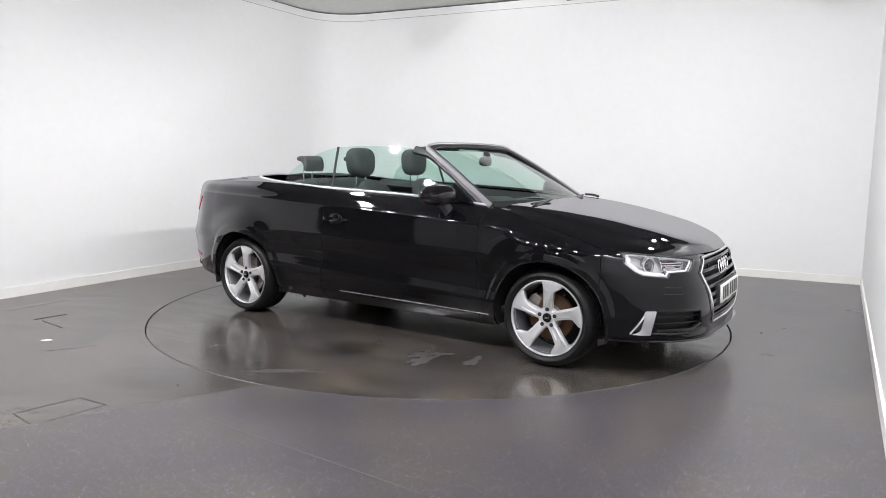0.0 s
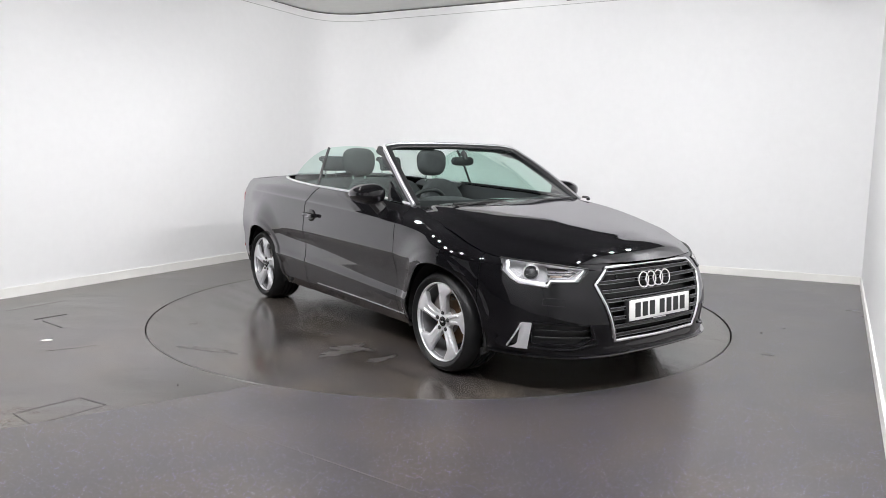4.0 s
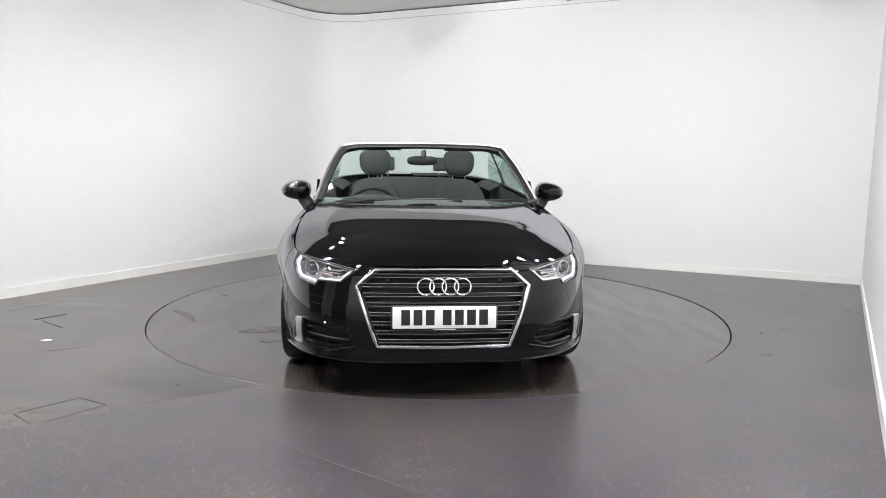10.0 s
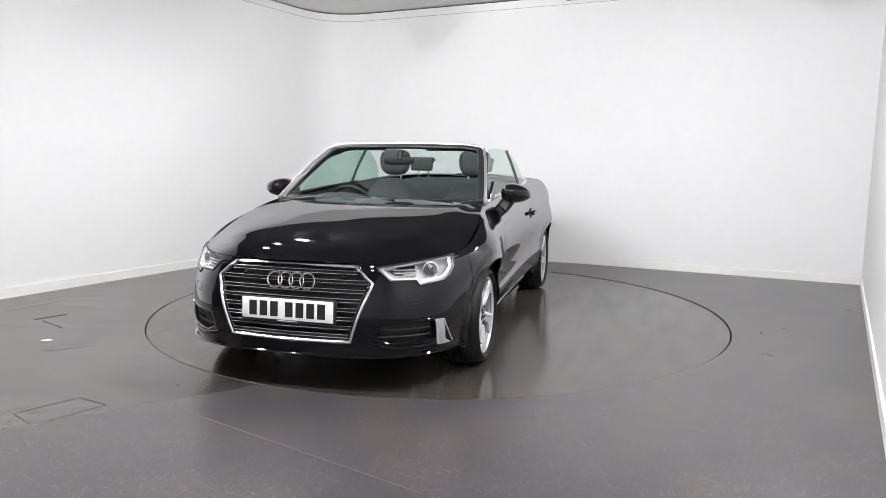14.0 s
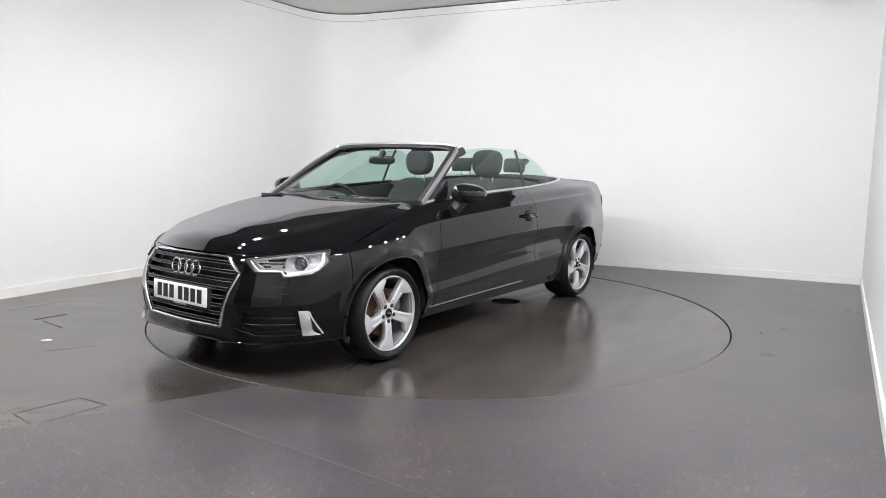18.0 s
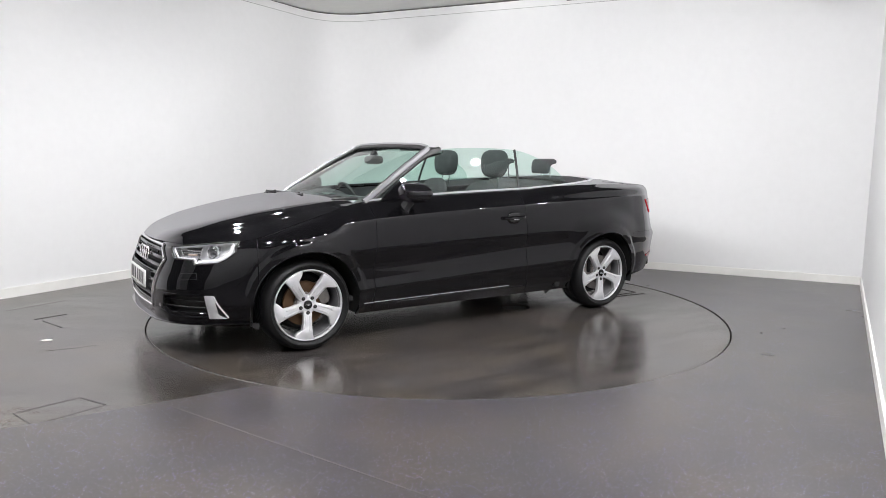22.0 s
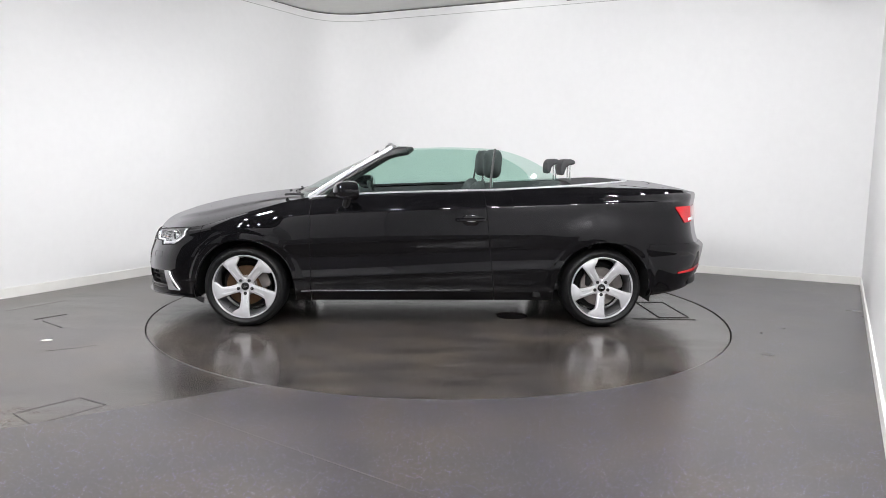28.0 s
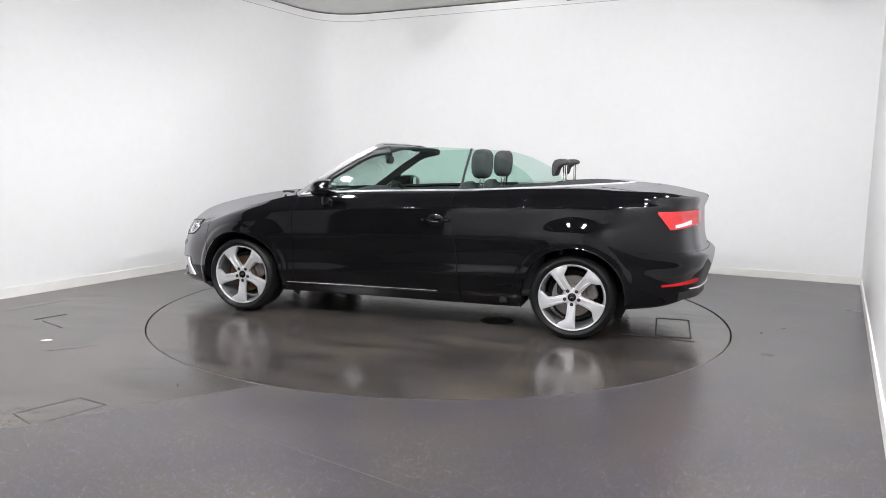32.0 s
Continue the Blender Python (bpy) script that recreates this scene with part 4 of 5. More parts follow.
def sym(poly):
    return [p for p in poly] + [(-y, z) for y, z in reversed(poly) if y > 1e-6]


def nose_any(y, z, out=0.0):
    p = on_nose(abs(y), z, out)
    return Vector((p.x, math.copysign(p.y, y), p.z))


def grille(car):
    gr = part("grille", fill_half_back(), M_BLACK, car, "black slatted grille in a chrome frame", AT)
    half = [(y, z) for y, z in GRILLE]
    path = []
    for i in range(len(half) - 1):
        (y0, z0), (y1, z1) = half[i], half[i + 1]
        for t in np.linspace(0, 1, 14, endpoint=False):
            path.append((y0 + (y1 - y0) * t, z0 + (z1 - z0) * t))
    full = path + [half[-1]] + [(-y, z) for y, z in reversed(path) if y > 1e-6]
    P3 = [nose_any(y, z, 0.004) for y, z in full]
    part("grille_frame", sweep_bm(P3, flat(0.017, 0.018, 0.3), closed=True, up=(1, 0, 0)), M_CHROME, gr, "bright chrome grille surround")
    inner = [nose_any(y * 0.965, 0.48 + (z - 0.48) * 0.955, -0.006) for y, z in full]
    part("grille_seal", sweep_bm(inner, flat(0.016, 0.02, 0.3), closed=True, up=(1, 0, 0)), M_GLOSSB, gr)

    def half_width(z):
        if z > 0.588:
            return 0.440 - (z - 0.588) / (0.668 - 0.588) * 0.092
        return 0.336 + (z - 0.288) / 0.30 * 0.104
    # flat bars with satin edges
    for z in np.linspace(0.318, 0.640, 8):
        w = half_width(z) - 0.016
        pth = [nose_any(y, z, -0.012) for y in np.linspace(-w, w, 25)]
        sl = part("slat", sweep_bm(pth, flat(0.030, 0.020, 0.2), up=(0, 0, 1)), M_GLOSSB, gr)
        for dz in (-0.0085, 0.0085):
            edge = [p + Vector((0.0150, 0, dz)) for p in pth]
            part("slat_edge", sweep_bm(edge, flat(0.004, 0.0035, 0.4), up=(0, 0, 1)), M_SLATEDGE, sl)
    # four interlocked rings as a plain shape
    for k in range(4):
        cy = 0.0620 * (1.5 - k)
        c = nose_any(cy, 0.588, 0.010)
        b = lathe_bm([(0.0415 + 0.0052 * math.cos(q), 0.0055 * math.sin(q)) for q in np.linspace(0, 2 * math.pi, 9)], 44, "x")
        bmesh.ops.transform(b, matrix=Matrix.Translation(c) @ Matrix.Rotation(radians(-9), 4, "Y"), verts=b.verts)
        part("badge_ring", b, M_CHROME, gr, "chrome badge ring")
    for y in (0.285, -0.285):
        c = nose_any(y, 0.615, -0.004)
        part("parking_sensor", ball_bm(c.x, c.y, c.z, 0.006, 0.011, 0.011, 2, 14, 8), M_GLOSSB, gr)


def fill_half_back():
    """The dark mesh backing behind the bars, set 4 cm deep."""
    rows = []
    for z in np.linspace(0.270, 0.690, 15):
        rows.append([tuple(nose_any(y, z, -0.055)) for y in np.linspace(-0.46, 0.46, 25)])
    return grid_bm(np.array(rows))


M_SLATEDGE = simple("satin_grey_slat_edge", (0.13, 0.13, 0.14), 0.35, 0.4, vary=0.05)


def number_plate(car):
    """A white front plate; its print is plain bars."""
    x0 = 2.280
    tilt = radians(-3)
    T = AT @ Matrix.Translation((x0, 0, 0.442)) @ Matrix.Rotation(tilt, 4, "Y")
    pl = part("number_plate", box_bm(-0.004, 0.004, -0.26, 0.26, -0.0555, 0.0555, 0.004, 2), M_PLATE, car, "white number plate with black print", T)
    part("plate_holder", box_bm(-0.030, -0.0045, -0.268, 0.268, -0.066, 0.060, 0.006, 2), M_BLACK, pl, "black plate holder")
    w = 0.050
    ys = [0.195 - i * 0.061 for i in range(4)] + [-0.195 + i * 0.061 for i in (2, 1, 0)]
    for y in ys:
        part("print_bar", box_bm(0.0042, 0.0050, y - w / 2 + 0.003, y + w / 2 - 0.003, -0.0385, 0.0395), M_INK, pl)
    part("maker_strip", box_bm(-0.003, -0.001, -0.055, 0.055, -0.0640, -0.0585), M_PLATE, pl)


def headlights(car):
    for sgn in (1, -1):
        def T(bm):
            if sgn < 0:
                for v in bm.verts:
                    v.co.y = -v.co.y
            return bm
        back = fill_poly(LAMP, -0.065)
        lamp = part("headlight", T(back), M_LAMPIN, car, "clear xenon headlight with silver surround", AT)
        # bowl wall from the rim to the back
        rim, deep = outline_path(LAMP, -0.002, 8), outline_path(LAMP, -0.066, 8)
        P = np.array([[tuple(a), tuple(b)] for a, b in zip(rim, deep)])
        part("housing", T(grid_bm(P, close_u=True)), M_REFL, lamp, "silver lamp housing")
        part("lens", T(fill_poly(LAMP, 0.003)), M_LENS, lamp, "clear lens").visible_shadow = False
        part("bezel", T(sweep_bm(outline_path(LAMP, 0.0005, 8), flat(0.007, 0.012, 0.3), closed=True, up=(1, 0.6, 0))), M_BLACK, lamp)
        # bright light guide just inside the edge
        c = np.mean(np.array(LAMP), axis=0)
        guide = [(c[0] + (y - c[0]) * 0.90, c[1] + (z - c[1]) * 0.83) for y, z in LAMP]
        part("light_guide", T(sweep_bm(outline_path(guide, -0.014, 8), flat(0.009, 0.009, 0.35), closed=True, up=(1, 0.6, 0))), M_DRL, lamp, "white light guide round the edge")
        part("guide_bar", T(sweep_bm([on_nose(y, z, -0.012) for y, z in ((0.760, 0.696), (0.774, 0.652), (0.758, 0.612), (0.742, 0.600), (0.664, 0.588))], flat(0.017, 0.013, 0.35), up=(1, 0.6, 0))), M_DRL, lamp)
        pc = on_nose(0.706, 0.642, -0.036)
        n = Vector((0.86, 0.51, 0)).normalized()
        q = Vector((0, 1, 0)).rotation_difference(n).to_matrix().to_4x4()
        for nm, prof, mat, lab in (("projector_lens", [(0.001, 0.020), (0.014, 0.018), (0.026, 0.010), (0.033, -0.004)], M_PROJ, "domed projector lens"),
                                   ("projector_ring", [(0.033, 0.004), (0.037, 0.010), (0.043, 0.008), (0.046, -0.010), (0.044, -0.03)], M_CHROME, "chrome projector ring")):
            b = lathe_bm(prof, 32)
            bmesh.ops.transform(b, matrix=Matrix.Translation(pc) @ q, verts=b.verts)
            part(nm, T(b), mat, lamp, lab)
        # black mask with a silver cup round the lamp's inner point
        mask = [(0.500, 0.640), (0.560, 0.662), (0.640, 0.668), (0.650, 0.610), (0.560, 0.612)]
        part("inner_mask", T(fill_poly(mask, -0.052)), M_BLACK, lamp, "black inner mask")
        part("mask_edge", T(sweep_bm(outline_path(mask, -0.046, 8), flat(0.006, 0.008, 0.3), closed=True, up=(1, 0.6, 0))), M_CHROME, lamp, "bright mask edge")
        # inner reflector bars
        for z, y0, y1, m in ((0.634, 0.54, 0.645, M_REFL), (0.618, 0.55, 0.645, M_CHROME), (0.648, 0.53, 0.645, M_CHROME), (0.604, 0.565, 0.64, M_REFL)):
            pth = [on_nose(y, z, -0.034) for y in np.linspace(y0, y1, 6)]
            part("reflector_bar", T(sweep_bm(pth, flat(0.014, 0.008), up=(0, 0, 1))), m, lamp)
        b = sweep_bm([on_nose(y, 0.626, -0.024) for y in np.linspace(0.585, 0.635, 5)], flat(0.008, 0.007), up=(0, 0, 1))
        part("indicator", T(b), M_AMBER, lamp, "amber indicator")
        # washer flap seam below the lamp
        fl = outline_path([(0.60, 0.518), (0.68, 0.523), (0.69, 0.487), (0.605, 0.480)], 0.0005, 6)
        part("washer_flap", T(sweep_bm(fl, ring(0.0009, 6), closed=True, up=(1, 0.4, 0))), M_BLACK, lamp, "headlight washer flap")


M_LAMPIN = simple("lamp_interior_grey", (0.58, 0.58, 0.60), 0.3, 0.3, vary=0.2)
M_PROJ = simple("projector_glass", (0.03, 0.03, 0.035), 0.03, 0.1, coat=1.0)


def fog_inlets(car):
    for sgn in (1, -1):
        def T(bm):
            if sgn < 0:
                for v in bm.verts:
                    v.co.y = -v.co.y
            return bm
        fog = part("air_inlet", T(fill_poly(FOG, -0.05)), M_BLACK, car, "black lower air inlet with silver blade", AT)
        rim, deep = outline_path(FOG, -0.001, 8), outline_path(FOG, -0.051, 8)
        part("inlet_wall", T(grid_bm(np.array([[tuple(a), tuple(b)] for a, b in zip(rim, deep)]), close_u=True)), M_BLACK, fog)
        part("inlet_rim", T(sweep_bm(outline_path(FOG, -0.002, 8), flat(0.016, 0.010, 0.3), closed=True, up=(1, 0.5, 0))), M_PAINT, fog)
        for z in (0.312, 0.350):
            pth = [on_nose(y, z, -0.022) for y in np.linspace(0.475, 0.715, 12)]
            part("slat", T(sweep_bm(pth, flat(0.016, 0.006, 0.4), up=(0, 0, 1))), M_BLACK, fog)
        # upright blade with a small foot, in places along the nose and heights
        P = np.zeros((15, 5, 3))
        for i, z in enumerate(np.linspace(0.390, 0.250, 15)):
            f = (0.390 - z) / 0.140
            s0 = 0.812 + 0.024 * f
            s1 = 0.870 + 0.030 * f + 0.046 * max(0.0, (f - 0.80) / 0.20) ** 1.6
            for j in range(5):
                P[i, j] = skin_point(s0 + (s1 - s0) * j / 4, z, 0.009 + 0.004 * math.sin(math.pi * j / 4))
        slab(part("blade", T(grid_bm(P)), M_SATIN, fog, "satin silver blade"), 0.014)
        # thin outer bar from the blade's head down to its foot; a dark slot stays between
        bar = [skin_point(0.872 + 0.082 * f ** 1.25, 0.386 - 0.130 * f, 0.010) for f in np.linspace(0, 1, 9)]
        part("blade_bar", T(sweep_bm(bar, flat(0.007, 0.012, 0.3), up=(1, 0.6, 0))), M_SATIN, fog, "thin satin silver outer bar")
        slot = np.array([[tuple(skin_point(0.872 + 0.024 * f + (0.060 * f ** 1.1) * g, 0.380 - 0.110 * f, 0.0012)) for g in (0.0, 0.5, 1.0)] for f in np.linspace(0.08, 1, 8)])
        part("blade_slot", T(grid_bm(slot)), M_BLACK, fog, "matt black slot")
        # grey lip under the inlet
        pth = [on_nose(y, z, 0.003) for y, z in ((0.745, 0.262), (0.66, 0.252), (0.56, 0.252), (0.50, 0.268), (0.44, 0.282))]
        part("inlet_lip", T(sweep_bm(pth, flat(0.016, 0.012, 0.4), up=(1, 0.4, 0))), M_GLOSSB, fog)
    # splitter edge along the bumper's foot
    pth = [skin_point(s, 0.214, 0.008) for s in np.linspace(0.0, s_of_x(1.80), 40)]
    pth = [Vector((p.x, -p.y, p.z)) for p in reversed(pth[1:])] + pth
    part("splitter", sweep_bm(pth, flat(0.030, 0.010, 0.4)), M_PAINT, car, "gloss black splitter edge", AT)


# ---------------------------------------------------------------- tail
def tail_lamps(car):
    for sgn in (1, -1):
        def T(bm):
            if sgn < 0:
                for v in bm.verts:
                    v.co.y = -v.co.y
            return bm

        def patch(s0, s1, zlo, zhi, out, n=20, m=8):
            P = np.zeros((n, m, 3))
            for i in range(n):
                f = i / (n - 1)
                s = s0 + (s1 - s0) * f
                for j in range(m):
                    z = zlo(f) + (zhi(f) - zlo(f)) * j / (m - 1)
                    P[i, j] = skin_point(s, z, out)
            return grid_bm(P)
        sa, sb = s_of_x(-1.715), s_of_x(-2.06)

        def lo(f):
            return 0.882 - 0.105 * min(1, f / 0.16) + 0.035 * max(0, (f - 0.16) / 0.84)

        def hi(f):
            return 0.897 + 0.004 * f
        tl = slab(part("tail_light", T(patch(sa, sb, lo, hi, 0.008)), M_REDLENS, car, "red tail light with a clear window", AT), 0.012)
        slab(part("reversing_window", T(patch(sa + 0.13, sa + 0.34, lambda f: 0.791 + 0.018 * f, lambda f: 0.811 + 0.026 * f, 0.010)), M_CLEARL, tl, "frosted clear window"), 0.004)
        slab(part("rear_reflector", T(patch(s_of_x(-1.755), s_of_x(-2.0), lambda f: 0.398 + 0.02 * f, lambda f: 0.412 + 0.034 * f, 0.006, 14, 5)), M_REDLENS, car, "slim red bumper reflector", AT), 0.006)
    # dark diffuser and chrome line along the rear bumper
    pth = [skin_point(s, 0.375, 0.004) for s in np.linspace(s_of_x(-1.95), S_END, 24)]
    pth = pth + [Vector((p.x, -p.y, p.z)) for p in reversed(pth[:-1])]
    part("rear_trim", sweep_bm(pth, flat(0.010, 0.012, 0.4)), M_CHROME, car, "chrome line on the rear bumper", AT)
    pth = [skin_point(s, 0.340, -0.01) for s in np.linspace(s_of_x(-1.88), S_END, 24)]
    pth = pth + [Vector((p.x, -p.y, p.z)) for p in reversed(pth[:-1])]
    part("diffuser", sweep_bm(pth, flat(0.03, 0.07, 0.3)), M_BLACK, car, "matt black rear diffuser", AT)


# ---------------------------------------------------------------- screen, glass, mirrors
def screen_and_glass(car, belt):
    # pillar line from the chrome base over the header to the middle
    pil = smooth_path([(0.975, 0.752, 0.932), (0.82, 0.722, 1.035), (0.62, 0.675, 1.165), (0.465, 0.632, 1.255), (0.385, 0.595, 1.303), (0.380, 0.54, 1.314), (0.405, 0.30, 1.325), (0.418, 0.0, 1.329)], 70)
    k = 46
    whole = np.vstack([pil, (pil * (1, -1, 1))[::-1][1:]])
    fr = part("windscreen_frame", sweep_bm(whole, flat(0.018, 0.036, 0.35), up=(0.55, 0, 0.83)), M_FRAME, car, "satin silver windscreen frame", AT)
    # black inner frame
    inn = whole.copy()
    c = np.array((0.75, 0.0, 1.14))
    inn = inn + (c - inn) * 0.040
    part("screen_seal", sweep_bm(inn, flat(0.050, 0.018, 0.4), up=(0.55, 0, 0.83)), M_BLACK, fr, "black screen surround")
    # roof header trim behind the frame
    head = [(0.30, 0.575, 1.290), (0.275, 0.50, 1.308), (0.30, 0.25, 1.322), (0.31, 0.0, 1.326)]
    hp = smooth_path(head, 20)
    hp = np.vstack([hp, (hp * (1, -1, 1))[::-1][1:]])
    part("header_trim", sweep_bm(hp - np.array((0, 0, 0.018)), flat(0.10, 0.022, 0.4)), M_BLACK, fr, "black header rail")
    for s in (1, -1):
        p = smooth_path([(0.93, s * 0.735, 0.935), (0.60, s * 0.655, 1.150), (0.42, s * 0.610, 1.250), (0.27, s * 0.578, 1.283)], 20)
        part("pillar_seal", sweep_bm(p, flat(0.060, 0.030, 0.4), up=(0, s, 0.3)), M_BLACK, fr, "black rubber pillar seal")
    # glass
    P = np.zeros((24, 25, 3))
    for i in range(24):
        f = i / 23
        for j in range(25):
            b = j / 12 - 1
            yb = 0.715 + (0.575 - 0.715) * f
            xb = 1.185 + (0.405 - 1.185) * f
            bow = (0.20 + (0.045 - 0.20) * f) * abs(b) ** 2.2
            zb = 0.928 + (1.314 - 0.928) * f + 0.012 * math.sin(math.pi * f)
            P[i, j] = (xb - bow, yb * b, zb - 0.016 * f * b * b)
    g = part("windscreen", grid_bm(P), M_SCREEN, car, "clear green-tinted windscreen", AT)
    g.visible_shadow = False
    # black dotted band along the screen's foot
    band = part("screen_band", grid_bm(P[0:3] + np.array((-0.004, 0, -0.003))), M_BLACK, g, "black band at the screen's foot")
    top = part("screen_band", grid_bm(P[-2:] + np.array((-0.006, 0, -0.004))), M_BLACK, g)
    # side glass
    for s in (1, -1):
        n = 26
        Pd = np.zeros((n, 10, 3))
        for i in range(n):
            x = 0.86 + (-0.345 - 0.86) * i / (n - 1)
            zl = 0.945 + (0.945 - x) * 0.051
            yl = 0.752
            # upper edge: along the pillar, then level
            zu = min(1.297 + 0.012 * math.sin(max(0.0, min(1.0, (0.27 - x) / 0.64)) * math.pi), 0.955 + (0.89 - x) * 0.58)
            for j in range(10):
                f = j / 9
                z = zl - 0.03 + (max(zu, zl) - zl + 0.03) * f
                h = (z - zl) / 0.30
                Pd[i, j] = (x - 0.045 * h * (i / (n - 1)), s * (yl - 0.115 * h - 0.012 * h * h), z)
        gl = part("door_glass", grid_bm(Pd), M_GLASS, car, "raised green-tinted door window", AT)
        gl.visible_shadow = False
        n = 18
        Pq = np.zeros((n, 8, 3))
        for i in range(n):
            f = i / (n - 1)
            x = -0.345 - 0.53 * f
            zl = 1.005 + 0.026 * f
            zu = 1.034 + 0.262 * max(0.0, 1 - f ** 1.4) ** 0.62 if f < 1 else 1.034
            for j in range(8):
                q = j / 7
                z = zl - 0.02 + (zu - zl + 0.02) * q
                h = (z - zl) / 0.30
                Pq[i, j] = (x - 0.045 * h * (1 - f) - 0.0 * f, s * (0.752 - 0.045 * f ** 2 - 0.115 * h - 0.012 * h * h), z)
        ql = part("quarter_glass", grid_bm(Pq), M_GLASS, car, "raised green-tinted rear quarter window", AT)
        ql.visible_shadow = False
        dv = [(-0.338, s * 0.757, 0.99), (-0.360, s * 0.700, 1.15), (-0.385, s * 0.632, 1.298)]
        part("glass_divider", sweep_bm(smooth_path(dv, 10), flat(0.016, 0.020, 0.3), up=(0, s, 0)), M_BLACK, gl, "black window divider")
        # mirror triangle
        tr = prism_bm([(0.86, 0.94), (0.675, 0.955), (0.70, 1.075)], 0.02, 0.003, 1)
        R = Matrix(((1, 0, 0, 0), (0, 0, s, s * 0.738), (0, 1, 0, 0), (0, 0, 0, 1)))
        bmesh.ops.transform(tr, matrix=R, verts=tr.verts)
        part("sail_panel", tr, M_GLOSSB, car, "gloss black mirror triangle", AT)
        # belt seal
        bl = [(v.x, s * (v.y - 0.014), v.z + 0.004) for v in belt]
        part("window_seal", sweep_bm(bl, flat(0.016, 0.016, 0.3)), M_BLACK, car, "black window seal", AT)


def mirrors(car):
    for s in (1, -1):
        b = ball_bm(0, 0, 0, 0.124, 0.104, 0.068, 2.5, 32, 20)
        for v in b.verts:
            # flat towards the rear, tapering outwards
            if v.co.x < -0.035:
                v.co.x = -0.035 + (v.co.x + 0.035) * 0.25
            k = (v.co.y * s + 0.104) / 0.208
            v.co.z *= 1.08 - 0.42 * k * k
            v.co.x -= 0.034 * k * k
            v.co.z += 0.006 * (1 - k)
        bmesh.ops.translate(b, verts=b.verts, vec=(0.668, s * 0.908, 0.992))
        m = part("door_mirror", b, M_PAINT, car, "gloss black door mirror", AT)
        gl = ball_bm(0.606, s * 0.904, 0.995, 0.004, 0.070, 0.046, 3.0, 24, 10)
        part("mirror_glass", gl, M_MIRROR, m, "mirror glass")
        pth = [(0.730 + 0.044 * (1 - a * a) - 0.016 * a, s * (0.908 + 0.086 * a), 0.974) for a in np.linspace(-1, 1, 11)]
        part("mirror_indicator", sweep_bm(pth, flat(0.006, 0.006)), M_GLOSSB, m, "slim dark indicator strip")
        st = sweep_bm([(0.676, s * 0.868, 0.962), (0.684, s * 0.852, 0.938), (0.694, s * 0.834, 0.912), (0.704, s * 0.818, 0.890)], flat(0.088, 0.048, 0.4), up=(1, 0, 0))
        part("mirror_arm", st, M_BLACK, m, "black mirror arm")


def door_furniture(car):
    for s in (1, -1):
        yb = 0.886
        cup = ball_bm(-0.195, s * 0.886, 0.792, 0.062, 0.010, 0.044, 2.4, 24, 10)
        h = part("door_handle", cup, M_GLOSSB, car, "gloss black door handle", AT)
        pth = [(-0.300, s * 0.889, 0.796), (-0.29, s * 0.908, 0.796), (-0.195, s * 0.917, 0.795), (-0.10, s * 0.910, 0.794), (-0.088, s * 0.889, 0.794)]
        part("grip", sweep_bm(smooth_path(pth, 18), flat(0.014, 0.024, 0.4)), M_PAINT, h)
        part("grip_strip", sweep_bm([(-0.28, s * 0.9165, 0.787), (-0.195, s * 0.924, 0.786), (-0.108, s * 0.9175, 0.785)], flat(0.003, 0.004)), M_CHROME, h, "thin chrome strip")
        # bright strip along the sill
        pth = [skin_point(q, 0.262 + 0.012 * f, 0.004) for f, q in zip(np.linspace(0, 1, 30), np.linspace(s_of_x(1.03), s_of_x(-0.20), 30))]
        pth = [(p.x, s * p.y, p.z) for p in pth]
        part("sill_strip", sweep_bm(pth, flat(0.0035, 0.003)), M_SATIN, car, "thin bright line along the sill", AT)
        # mud flap behind the front lip
        fl = prism_bm([(1.80, 0.215), (1.73, 0.205), (1.735, 0.165), (1.775, 0.185)], 0.02)
        R = Matrix(((1, 0, 0, 0), (0, 0, s, s * 0.80), (0, 1, 0, 0), (0, 0, 0, 1)))
        bmesh.ops.transform(fl, matrix=R, verts=fl.verts)
        part("air_deflector", fl, M_BLACK, car, "black air deflector", AT)


def wipers(car):
    for y0, y1 in ((-0.05, 0.56), (-0.60, -0.02)):
        pth = [(1.185, y0, 0.950), (1.165 - 0.10 * abs(y1) ** 2, (y0 + y1) / 2, 0.954), (1.135 - 0.24 * abs(y1) ** 2.2, y1, 0.958)]
        w = part("wiper", sweep_bm(smooth_path(pth, 12), flat(0.018, 0.014, 0.4)), M_BLACK, car, "black wiper at rest", AT)
        arm = [(1.205, y0 + 0.02, 0.935), (1.20, (y0 + y1) / 2 - 0.05, 0.962)]
        part("wiper_arm", sweep_bm(smooth_path(arm, 6), flat(0.022, 0.012, 0.4)), M_BLACK, w)
    part("wiper_blade_tip", sweep_bm(smooth_path([(1.16, 0.64, 0.948), (1.10, 0.70, 0.955), (1.02, 0.745, 0.955)], 8), flat(0.026, 0.016, 0.4)), M_BLACK, car, "black wiper tip", AT)


